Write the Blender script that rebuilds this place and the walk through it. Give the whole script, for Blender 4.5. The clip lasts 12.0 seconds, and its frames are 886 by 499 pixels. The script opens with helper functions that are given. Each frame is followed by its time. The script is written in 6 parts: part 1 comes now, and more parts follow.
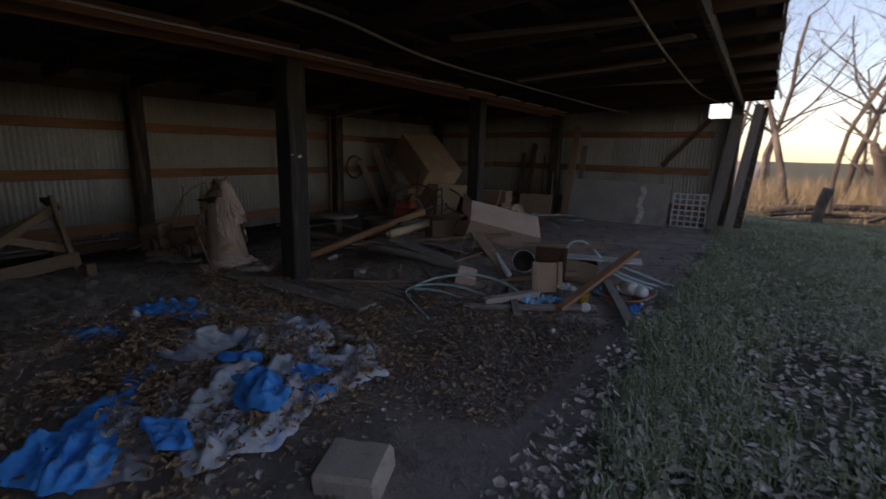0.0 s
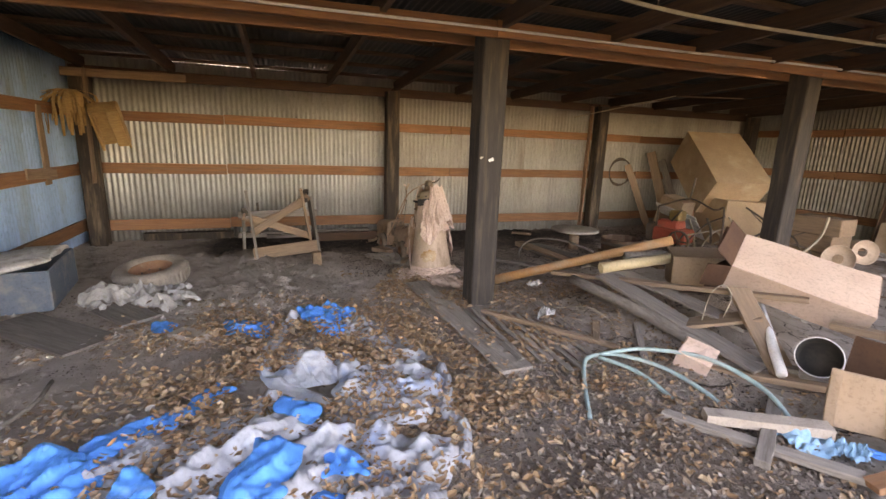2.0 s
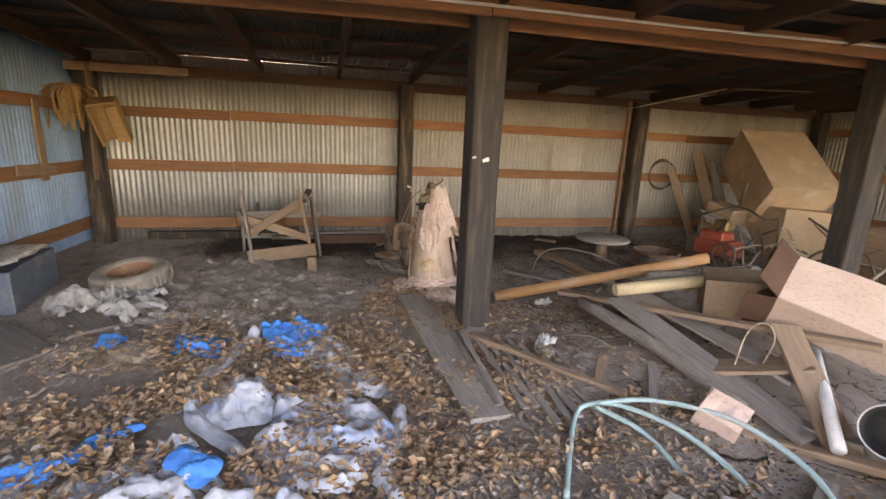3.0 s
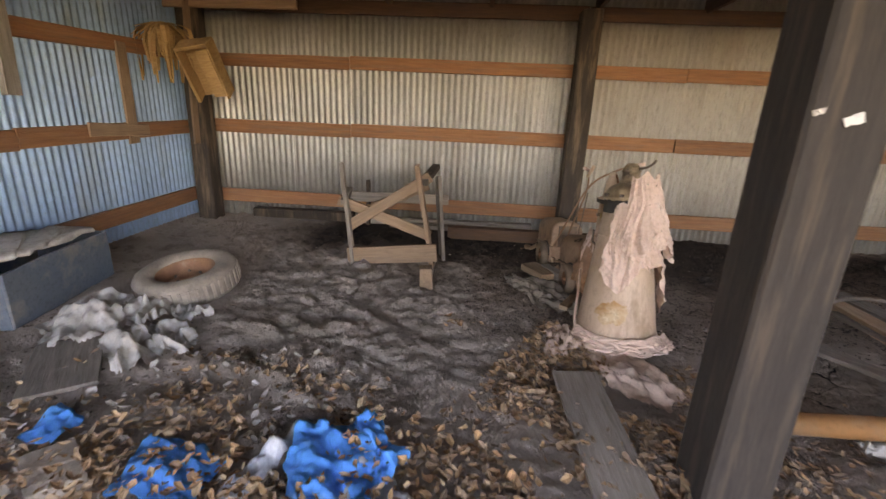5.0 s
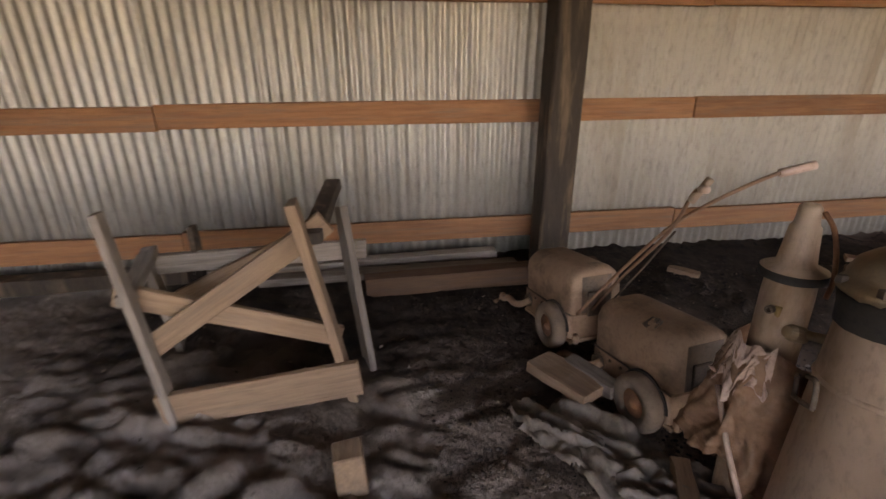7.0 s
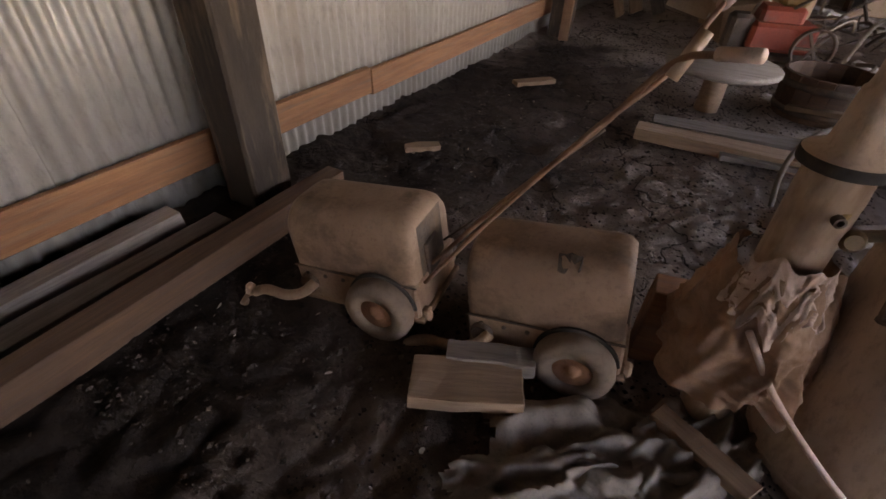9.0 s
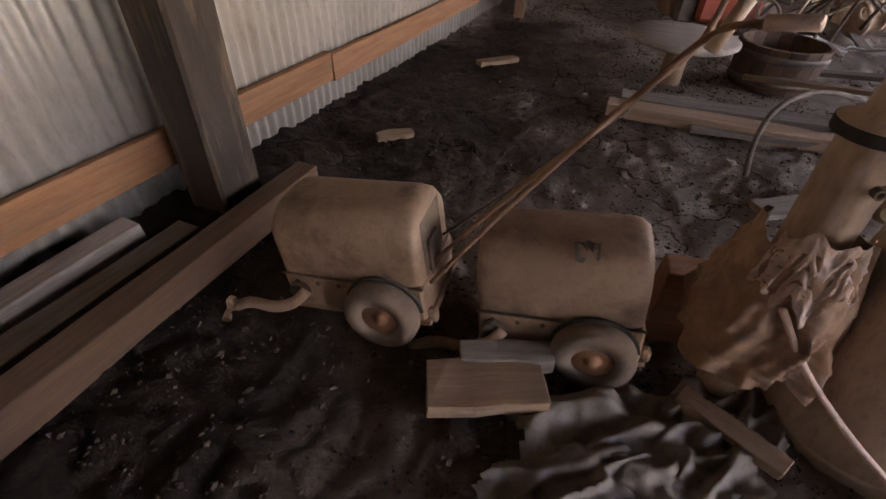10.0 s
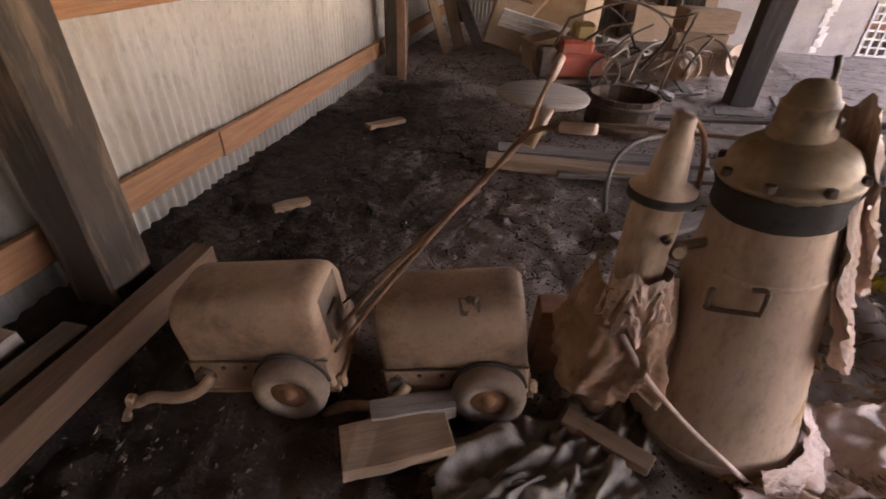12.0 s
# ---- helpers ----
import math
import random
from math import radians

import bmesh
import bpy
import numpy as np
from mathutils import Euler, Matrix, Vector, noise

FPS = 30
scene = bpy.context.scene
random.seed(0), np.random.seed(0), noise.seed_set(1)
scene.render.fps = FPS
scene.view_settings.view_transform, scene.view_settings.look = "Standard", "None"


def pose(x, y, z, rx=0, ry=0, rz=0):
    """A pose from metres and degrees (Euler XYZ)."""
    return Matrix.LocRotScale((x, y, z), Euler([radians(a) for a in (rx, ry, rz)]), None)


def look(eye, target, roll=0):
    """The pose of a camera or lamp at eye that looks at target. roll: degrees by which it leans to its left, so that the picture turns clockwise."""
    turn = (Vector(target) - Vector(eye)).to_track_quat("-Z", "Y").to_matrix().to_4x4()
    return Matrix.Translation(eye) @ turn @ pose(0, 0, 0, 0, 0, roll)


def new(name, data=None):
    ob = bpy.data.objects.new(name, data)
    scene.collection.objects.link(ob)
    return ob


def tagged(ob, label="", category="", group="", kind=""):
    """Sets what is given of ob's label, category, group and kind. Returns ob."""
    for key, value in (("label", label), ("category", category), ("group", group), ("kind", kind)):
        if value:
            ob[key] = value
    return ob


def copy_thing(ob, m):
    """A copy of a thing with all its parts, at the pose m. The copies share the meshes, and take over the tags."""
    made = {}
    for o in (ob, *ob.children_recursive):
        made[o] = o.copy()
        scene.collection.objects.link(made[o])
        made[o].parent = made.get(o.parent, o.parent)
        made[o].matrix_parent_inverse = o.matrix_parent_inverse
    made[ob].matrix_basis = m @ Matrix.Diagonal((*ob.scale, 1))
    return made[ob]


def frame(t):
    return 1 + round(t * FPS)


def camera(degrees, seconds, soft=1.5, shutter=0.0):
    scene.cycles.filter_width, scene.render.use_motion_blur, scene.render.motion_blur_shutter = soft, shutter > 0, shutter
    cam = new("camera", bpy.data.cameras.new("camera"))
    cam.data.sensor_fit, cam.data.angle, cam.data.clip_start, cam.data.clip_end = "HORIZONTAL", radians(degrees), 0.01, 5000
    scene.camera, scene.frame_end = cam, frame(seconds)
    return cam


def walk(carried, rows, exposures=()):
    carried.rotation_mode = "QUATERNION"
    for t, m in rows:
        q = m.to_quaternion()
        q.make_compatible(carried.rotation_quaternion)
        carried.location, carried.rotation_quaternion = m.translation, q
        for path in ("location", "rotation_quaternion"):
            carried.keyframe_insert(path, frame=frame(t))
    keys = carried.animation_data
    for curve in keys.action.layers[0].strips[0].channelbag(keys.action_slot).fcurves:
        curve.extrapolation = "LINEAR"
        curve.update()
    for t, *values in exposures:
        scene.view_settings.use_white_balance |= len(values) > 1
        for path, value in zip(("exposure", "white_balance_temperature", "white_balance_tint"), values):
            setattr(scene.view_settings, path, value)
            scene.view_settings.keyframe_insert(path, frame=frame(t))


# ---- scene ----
cam = camera(87.7, 12.0, shutter=0.25)
METRES, EYE, TILT, LEAN, TURN = 8.2, 1.31, 0.0, 0.0, 34.1
ROWS = [
    (0.0, 0.0, 0.0, 0.0, 0.28, -11.81, -1.35),
    (0.5, 0.0282, 0.0376, 0.0023, 10.31, -12.59, -1.83),
    (1.0, 0.0348, 0.0867, 0.0014, 21.34, -12.7, -1.74),
    (1.5, 0.0502, 0.1314, 0.0012, 31.94, -13.13, -1.57),
    (2.0, 0.0662, 0.1743, 0.0055, 36.49, -12.85, -2.03),
    (2.5, 0.0646, 0.2241, 0.0048, 39.04, -12.86, -2.24),
    (3.0, 0.0697, 0.2615, 0.0063, 42.27, -13.21, -2.38),
    (5.0, -0.1162, 0.4135, -0.0087, 61.12, -17.76, -2.43),
    (5.5, -0.181, 0.4426, -0.0069, 63.63, -18.86, -1.34),
    (6.0, -0.2385, 0.4743, -0.0045, 64.75, -19.17, -1.38),
    (6.5, -0.2958, 0.4935, -0.0104, 58.92, -19.78, -0.76),
    (7.0, -0.3477, 0.5335, -0.0154, 46.91, -21.98, 0.18),
    (7.5, -0.3892, 0.568, -0.0189, 33.72, -26.26, -0.32),
    (9.5, -0.4772, 0.6278, -0.0365, -8.65, -39.83, -2.11),
    (10.0, -0.4822, 0.6333, -0.0374, -9.74, -40.07, -2.05),
    (10.5, -0.4879, 0.6356, -0.0372, -9.73, -40.14, -2.0),
    (11.0, -0.4911, 0.6355, -0.0363, -11.02, -39.87, -2.16),
    (11.5, -0.4842, 0.6316, -0.0322, -16.03, -37.93, -2.89),
    (12.0, -0.4769, 0.6232, -0.0196, -22.17, -34.45, -2.79),
]
EXPO = [(0.0, 0.65, 8000, 30), (0.5, 2.1, 9500, 32), (1.0, 3.45, 12500, 36), (1.5, 4.02, 12000, 36), (3.0, 4.25, 11200, 35),
        (5.0, 4.23, 10500, 36), (6.5, 4.08, 10500, 40), (7.5, 4.0, 10500, 42), (9.5, 4.36, 10300, 44), (12.0, 4.65, 11000, 48)]
walk(cam, [(t, pose(0, 0, EYE, TILT, LEAN, TURN) @ pose(METRES * x, METRES * y, METRES * z, 90 + pitch, roll, yaw)) for t, x, y, z, yaw, pitch, roll in ROWS], EXPO)

# ---- sky and sun ----
SUN_EL, SUN_AZ = radians(24), radians(238)
world = bpy.data.worlds.new("sky")
scene.world = world
world.use_nodes = True
wn = world.node_tree
sky = wn.nodes.new("ShaderNodeTexSky")
sky.sky_type, sky.sun_disc = "NISHITA", False
sky.sun_elevation, sky.sun_rotation = SUN_EL, SUN_AZ
sky.dust_density, sky.ozone_density = 0.4, 2.0
wn.links.new(sky.outputs[0], wn.nodes["Background"].inputs[0])
wn.nodes["Background"].inputs[1].default_value = 0.15
sun = new("sun", bpy.data.lights.new("sun", "SUN"))
sun.data.energy, sun.data.angle, sun.data.color = 2.6, radians(0.6), (1.0, 0.9, 0.75)
SUN_DIR = Vector((math.sin(SUN_AZ) * math.cos(SUN_EL), math.cos(SUN_AZ) * math.cos(SUN_EL), math.sin(SUN_EL)))
sun.matrix_world = look(SUN_DIR * 50, (0, 0, 0))


# ---- materials ----
def material(name, c1, c2, scale=6.0, rough=0.8, metal=0.0, bump=0.3, fine=60.0, stretch=(1, 1, 1), stain=None, stain_scale=1.5,
             stain_at=(0.5, 0.7), vary=0.25, rough_to=None, dist=0.01, trans=0.0):
    """Two-scale procedural surface: broad patches, fine grain, optional stains, a per-piece shade."""
    m = bpy.data.materials.new(name)
    m.use_nodes = True
    nt = m.node_tree
    n, ln = nt.nodes, nt.links
    b = n["Principled BSDF"]
    co = n.new("ShaderNodeTexCoord")
    mp = n.new("ShaderNodeMapping")
    mp.inputs["Scale"].default_value = stretch
    ln.new(co.outputs["Object"], mp.inputs[0])
    info = n.new("ShaderNodeObjectInfo")
    off = n.new("ShaderNodeVectorMath")
    off.operation = "ADD"
    sc = n.new("ShaderNodeVectorMath")
    sc.operation = "SCALE"
    cx = n.new("ShaderNodeCombineXYZ")
    for i in range(3):
        ln.new(info.outputs["Random"], cx.inputs[i])
    ln.new(cx.outputs[0], sc.inputs[0])
    sc.inputs["Scale"].default_value = 37.0
    ln.new(mp.outputs[0], off.inputs[0])
    ln.new(sc.outputs[0], off.inputs[1])

    def tex(s, detail=6.0, rg=0.6):
        t = n.new("ShaderNodeTexNoise")
        t.inputs["Scale"].default_value, t.inputs["Detail"].default_value, t.inputs["Roughness"].default_value = s, detail, rg
        ln.new(off.outputs[0], t.inputs["Vector"])
        return t.outputs["Fac"]

    def mix(a, c, f):
        x = n.new("ShaderNodeMix")
        x.data_type = "RGBA"
        for sock, v in ((x.inputs["A"], a), (x.inputs["B"], c), (x.inputs["Factor"], f)):
            if hasattr(v, "links"):
                ln.new(v, sock)
            else:
                sock.default_value = v if isinstance(v, float) else (*v, 1)
        return x.outputs["Result"]

    def ramp(f, lo, hi):
        r = n.new("ShaderNodeMapRange")
        r.inputs["From Min"].default_value, r.inputs["From Max"].default_value = lo, hi
        ln.new(f, r.inputs["Value"])
        return r.outputs["Result"]

    broad = ramp(tex(scale), 0.32, 0.68)
    grain = tex(fine, 8.0, 0.7)
    col = mix(c1, c2, broad)
    col = mix(col, tuple(v * 0.45 for v in c1), ramp(grain, 0.5, 0.85))
    if stain:
        col = mix(col, stain, ramp(tex(stain_scale, 5.0, 0.65), *stain_at))
    if vary:
        hs = n.new("ShaderNodeHueSaturation")
        ln.new(col, hs.inputs["Color"])
        v = n.new("ShaderNodeMapRange")
        v.inputs["To Min"].default_value, v.inputs["To Max"].default_value = 1 - vary, 1 + vary
        ln.new(info.outputs["Random"], v.inputs["Value"])
        ln.new(v.outputs[0], hs.inputs["Value"])
        col = hs.outputs[0]
    ln.new(col, b.inputs["Base Color"])
    rr = n.new("ShaderNodeMapRange")
    rr.inputs["To Min"].default_value, rr.inputs["To Max"].default_value = rough, rough_to if rough_to else min(1.0, rough + 0.12)
    ln.new(grain, rr.inputs["Value"])
    ln.new(rr.outputs[0], b.inputs["Roughness"])
    b.inputs["Metallic"].default_value = metal
    if trans:
        b.inputs["Transmission Weight"].default_value = trans
    if bump:
        bp = n.new("ShaderNodeBump")
        bp.inputs["Strength"].default_value, bp.inputs["Distance"].default_value = bump, dist
        ln.new(grain, bp.inputs["Height"])
        ln.new(bp.outputs[0], b.inputs["Normal"])
    return m


WOODGRAIN = (1, 14, 14)
M = {
    "galv": material("galvanised_sheet", (0.50, 0.48, 0.44), (0.36, 0.345, 0.315), 3.0, 0.44, 0.55, 0.15, 40, (1, 1, 0.35), (0.30, 0.24, 0.18), 1.3, (0.52, 0.8), 0.12),
    # end wall sheets: the sky's blue reflection is put into the base colour
    "galv_sky_blue": material("sheet_blue_sky_sheen", (0.44, 0.68, 0.92), (0.35, 0.55, 0.78), 3.0, 0.32, 0.4, 0.12, 40, (1, 1, 0.35), (0.36, 0.36, 0.34), 1.3, (0.55, 0.8), 0.12),
    "galv_dull": material("dull_sheet", (0.44, 0.40, 0.35), (0.36, 0.325, 0.28), 2.0, 0.55, 0.25, 0.15, 40, (1, 1, 0.35), (0.26, 0.20, 0.15), 1.3, (0.52, 0.8), 0.1),
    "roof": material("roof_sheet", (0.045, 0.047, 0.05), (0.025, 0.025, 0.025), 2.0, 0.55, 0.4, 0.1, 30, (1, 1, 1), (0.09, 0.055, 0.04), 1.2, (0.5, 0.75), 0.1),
    "girt": material("rough_sawn_pine", (0.37, 0.165, 0.078), (0.24, 0.10, 0.05), 3.0, 0.75, 0, 0.4, 9, WOODGRAIN, (0.20, 0.13, 0.09), 2.5, (0.5, 0.8), 0.25),
    "dark_post": material("creosoted_post", (0.060, 0.041, 0.029), (0.036, 0.026, 0.020), 3.0, 0.8, 0, 0.5, 25, (7, 7, 1), (0.20, 0.135, 0.088), 1.6, (0.50, 0.72), 0.12),
    "col": material("weathered_post", (0.055, 0.043, 0.036), (0.034, 0.027, 0.023), 3.0, 0.8, 0, 0.5, 22, (12, 12, 1), (0.13, 0.09, 0.065), 1.8, (0.5, 0.8), 0.1),
    "rafter": material("old_rafter", (0.135, 0.070, 0.038), (0.08, 0.043, 0.027), 3.0, 0.8, 0, 0.4, 10, WOODGRAIN, (0.08, 0.05, 0.04), 2.0, (0.5, 0.8), 0.25),
    "grey_wood": material("grey_board", (0.30, 0.25, 0.21), (0.20, 0.165, 0.14), 3.5, 0.85, 0, 0.5, 10, WOODGRAIN, (0.13, 0.10, 0.08), 2.5, (0.5, 0.8), 0.3),
    "cardboard": material("dusty_cardboard", (0.38, 0.25, 0.165), (0.30, 0.195, 0.125), 4.0, 0.85, 0, 0.1, 50, (1, 1, 1), (0.24, 0.15, 0.09), 1.6, (0.55, 0.8), 0.12),
    "pale_card": material("faded_carton", (0.60, 0.425, 0.33), (0.52, 0.35, 0.265), 3.0, 0.8, 0, 0.1, 50, (1, 1, 1), (0.40, 0.24, 0.15), 1.4, (0.55, 0.8), 0.1),
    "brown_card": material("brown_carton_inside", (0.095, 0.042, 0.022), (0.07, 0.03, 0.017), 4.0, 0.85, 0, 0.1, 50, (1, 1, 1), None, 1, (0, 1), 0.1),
    "dusty_paint": material("dusty_tan_paint", (0.41, 0.26, 0.175), (0.28, 0.168, 0.11), 6.0, 0.55, 0.05, 0.15, 70, (1, 1, 1), (0.12, 0.075, 0.05), 7.0, (0.50, 0.72), 0.05),
    "hub": material("rusty_hub", (0.36, 0.17, 0.09), (0.26, 0.12, 0.07), 8.0, 0.7, 0.2, 0.3, 60, (1, 1, 1), (0.36, 0.26, 0.19), 5.0, (0.6, 0.8), 0.05),
    "dusty_rubber": material("dusty_rubber", (0.34, 0.28, 0.23), (0.25, 0.20, 0.165), 5.0, 0.9, 0, 0.3, 60, (1, 1, 1), (0.13, 0.105, 0.09), 3.0, (0.5, 0.75), 0.08),
    "cart_rubber": material("dusty_brown_rubber", (0.27, 0.19, 0.14), (0.20, 0.14, 0.10), 5.0, 0.9, 0, 0.3, 60, (1, 1, 1), (0.10, 0.075, 0.06), 4.0, (0.5, 0.75), 0.05),
    "black_rubber_and_shade": material("black_rubber_and_shade", (0.03, 0.028, 0.026), (0.05, 0.045, 0.04), 5.0, 0.8, 0, 0.2, 60, (1, 1, 1), (0.12, 0.09, 0.07), 3.0, (0.55, 0.8), 0.0),
    "tank": material("dusty_tank_paint", (0.60, 0.43, 0.32), (0.46, 0.32, 0.23), 6.0, 0.48, 0.1, 0.15, 60, (1, 1, 0.4), (0.24, 0.14, 0.08), 5.0, (0.54, 0.74), 0.0),
    "tank_rust": material("rust_patch", (0.40, 0.18, 0.05), (0.62, 0.50, 0.36), 9.0, 0.7, 0.1, 0.2, 60, (1, 1, 1), None, 1, (0, 1), 0.0),
    "brass": material("tarnished_brass", (0.38, 0.25, 0.10), (0.25, 0.16, 0.08), 8.0, 0.5, 0.6, 0.2, 60, (1, 1, 1), (0.14, 0.10, 0.07), 5.0, (0.5, 0.75), 0.0),
    "lid_metal": material("grimy_lid", (0.46, 0.33, 0.21), (0.20, 0.135, 0.085), 7.0, 0.5, 0.2, 0.2, 60, (1, 1, 1), (0.075, 0.052, 0.038), 9.0, (0.54, 0.70), 0.0),
    "brown_wrap": material("brown_wrapping", (0.42, 0.24, 0.15), (0.29, 0.155, 0.095), 7.0, 0.6, 0, 0.2, 45, (1, 1, 1), (0.19, 0.105, 0.065), 8.0, (0.5, 0.72), 0.08),
    "old_iron": material("old_iron", (0.10, 0.08, 0.065), (0.18, 0.13, 0.10), 7.0, 0.65, 0.5, 0.3, 70, (1, 1, 1), (0.28, 0.17, 0.10), 4.0, (0.52, 0.75), 0.15),
    "pink_sheet": material("pinkish_plastic_sheet", (0.72, 0.52, 0.43), (0.60, 0.41, 0.32), 6.0, 0.5, 0, 0.15, 40, (1, 1, 1), (0.34, 0.20, 0.13), 5.0, (0.55, 0.8), 0.08),
    "grey_tarp": material("grey_white_tarp", (0.58, 0.59, 0.61), (0.34, 0.34, 0.355), 4.0, 0.38, 0, 0.25, 45, (1, 1, 1), (0.16, 0.32, 0.58), 2.4, (0.55, 0.75), 0.12, None, 0.012),
    "blue_tarp": material("blue_tarp", (0.006, 0.37, 0.88), (0.005, 0.27, 0.74), 7.0, 0.55, 0, 0.3, 40, (1, 1, 1), (0.22, 0.50, 0.78), 6.0, (0.58, 0.76), 0.12),
    "canvas": material("grey_canvas", (0.54, 0.50, 0.46), (0.40, 0.365, 0.33), 6.0, 0.85, 0, 0.6, 24, (1, 1, 1), (0.18, 0.14, 0.11), 5.0, (0.5, 0.75), 0.1),
    "dark_sheet": material("dusty_black_sheet", (0.15, 0.12, 0.098), (0.26, 0.21, 0.17), 6.0, 0.6, 0, 0.2, 60, (1, 1, 1), (0.33, 0.28, 0.23), 5.0, (0.52, 0.75), 0.05),
    "red_paint": material("faded_red_paint", (0.48, 0.09, 0.05), (0.36, 0.07, 0.04), 5.0, 0.5, 0.1, 0.1, 60, (1, 1, 1), (0.20, 0.13, 0.10), 4.0, (0.55, 0.8), 0.05),
    "orange_pipe": material("orange_drain_pipe", (0.50, 0.24, 0.10), (0.42, 0.19, 0.08), 4.0, 0.5, 0, 0.05, 50, (1, 1, 1), (0.40, 0.29, 0.20), 3.0, (0.5, 0.75), 0.0),
    "cream_pipe": material("cream_pipe", (0.66, 0.50, 0.30), (0.58, 0.43, 0.25), 4.0, 0.5, 0, 0.05, 50, (1, 1, 1), (0.40, 0.29, 0.20), 3.0, (0.55, 0.8), 0.0),
    "white_paint": material("chalky_white", (0.70, 0.67, 0.63), (0.60, 0.56, 0.52), 6.0, 0.7, 0, 0.15, 60, (1, 1, 1), (0.35, 0.28, 0.22), 4.0, (0.55, 0.8), 0.05),
    "hose": material("pale_green_hose", (0.28, 0.42, 0.40), (0.34, 0.46, 0.43), 6.0, 0.45, 0, 0.05, 60, (1, 1, 1), (0.33, 0.30, 0.26), 6.0, (0.55, 0.8), 0.1),
    "orange_cord": material("orange_cord", (0.55, 0.22, 0.13), (0.45, 0.18, 0.11), 8.0, 0.6, 0, 0.05, 60, (1, 1, 1), None, 1, (0, 1), 0.1),
    "yellow": material("yellow_plastic", (0.72, 0.50, 0.04), (0.60, 0.42, 0.05), 6.0, 0.45, 0, 0.05, 60, (1, 1, 1), None, 1, (0, 1), 0.05),
    "cyan_bag": material("light_blue_bag", (0.16, 0.45, 0.62), (0.30, 0.52, 0.66), 8.0, 0.5, 0, 0.1, 60, (1, 1, 1), None, 1, (0, 1), 0.05),
    "concrete": material("pale_block", (0.46, 0.37, 0.30), (0.40, 0.32, 0.26), 9.0, 0.9, 0, 0.4, 80, (1, 1, 1), (0.22, 0.17, 0.14), 14.0, (0.6, 0.75), 0.0),
    "rope": material("old_cord", (0.46, 0.38, 0.28), (0.36, 0.29, 0.21), 9.0, 0.85, 0, 0.1, 60, (1, 1, 1), None, 1, (0, 1), 0.05),
    "bark": material("bare_bark", (0.13, 0.10, 0.08), (0.08, 0.062, 0.05), 3.0, 0.9, 0, 0.6, 14, (1, 1, 0.4), (0.28, 0.23, 0.18), 2.0, (0.5, 0.75), 0.15),
    "straw_husk": material("dry_husk", (0.46, 0.27, 0.12), (0.34, 0.19, 0.08), 12.0, 0.85, 0, 0.3, 40, (1, 1, 5), None, 1, (0, 1), 0.2),
    "pole": material("round_pole", (0.30, 0.16, 0.10), (0.22, 0.12, 0.075), 4.0, 0.8, 0, 0.3, 30, (6, 6, 1), None, 1, (0, 1), 0.1),
    "blue_bin": material("dusty_blue_grey_bin", (0.08, 0.115, 0.15), (0.11, 0.13, 0.15), 5.0, 0.7, 0, 0.2, 50, (1, 1, 1), (0.30, 0.25, 0.20), 3.0, (0.5, 0.75), 0.05),
    "board_grey": material("sheet_board", (0.40, 0.36, 0.33), (0.32, 0.285, 0.26), 2.5, 0.8, 0, 0.1, 50, (1, 1, 1), (0.22, 0.185, 0.16), 2.2, (0.55, 0.8), 0.05),
    "tan_wood": material("dusty_board", (0.35, 0.225, 0.145), (0.25, 0.155, 0.10), 3.5, 0.85, 0, 0.4, 9, WOODGRAIN, (0.20, 0.14, 0.10), 2.5, (0.5, 0.8), 0.2),
}


# ---- mesh helpers ----
def part(name, bm, mat, parent=None, label="", smooth=False):
    me = bpy.data.meshes.new(name)
    bmesh.ops.recalc_face_normals(bm, faces=bm.faces)
    if smooth:
        for f in bm.faces:
            f.smooth = True
    bm.to_mesh(me)
    bm.free()
    me.materials.append(M[mat] if isinstance(mat, str) else mat)
    ob = new(name, me)
    if parent:
        ob.parent = parent
    if label:
        ob["label"] = label
    return ob


def again(ob, name, m, parent=None):
    """Another object on the same mesh."""
    o = new(name, ob.data)
    o.matrix_basis = m
    o.parent = parent
    return o


def empty(name, x=0, y=0, z=0, rz=0):
    e = new(name)
    e.empty_display_size = 0.1
    e.matrix_basis = pose(x, y, z, 0, 0, rz)
    return e


def merge(bm, tmp, m=None):
    """Move all of tmp into bm, at the pose m."""
    if m:
        bmesh.ops.transform(tmp, matrix=m, verts=tmp.verts)
    me = bpy.data.meshes.new("tmp")
    tmp.to_mesh(me)
    tmp.free()
    bm.from_mesh(me)
    bpy.data.meshes.remove(me)


def add_box(bm, sx, sy, sz, m=None, bevel=0.004, rough=0.0, cuts=0):
    """A box centred on the pose m, its edges bevelled, its corners a little uneven."""
    tmp = bmesh.new()
    bmesh.ops.create_cube(tmp, size=1.0, matrix=Matrix.Diagonal((sx, sy, sz, 1)))
    if cuts:
        long_axis = max(range(3), key=lambda i: (sx, sy, sz)[i])
        le = [e for e in tmp.edges if abs(e.verts[0].co[long_axis] - e.verts[1].co[long_axis]) > 1e-4]
        bmesh.ops.subdivide_edges(tmp, edges=le, cuts=cuts, use_grid_fill=True)
    if rough:
        for v in tmp.verts:
            v.co += Vector([random.uniform(-rough, rough) for _ in range(3)])
    if bevel:
        es = [e for e in tmp.edges if len(e.link_faces) == 2 and e.calc_face_angle(0) > 0.7]
        bmesh.ops.bevel(tmp, geom=es, offset=bevel, segments=1, affect="EDGES", clamp_overlap=True)
    merge(bm, tmp, m)


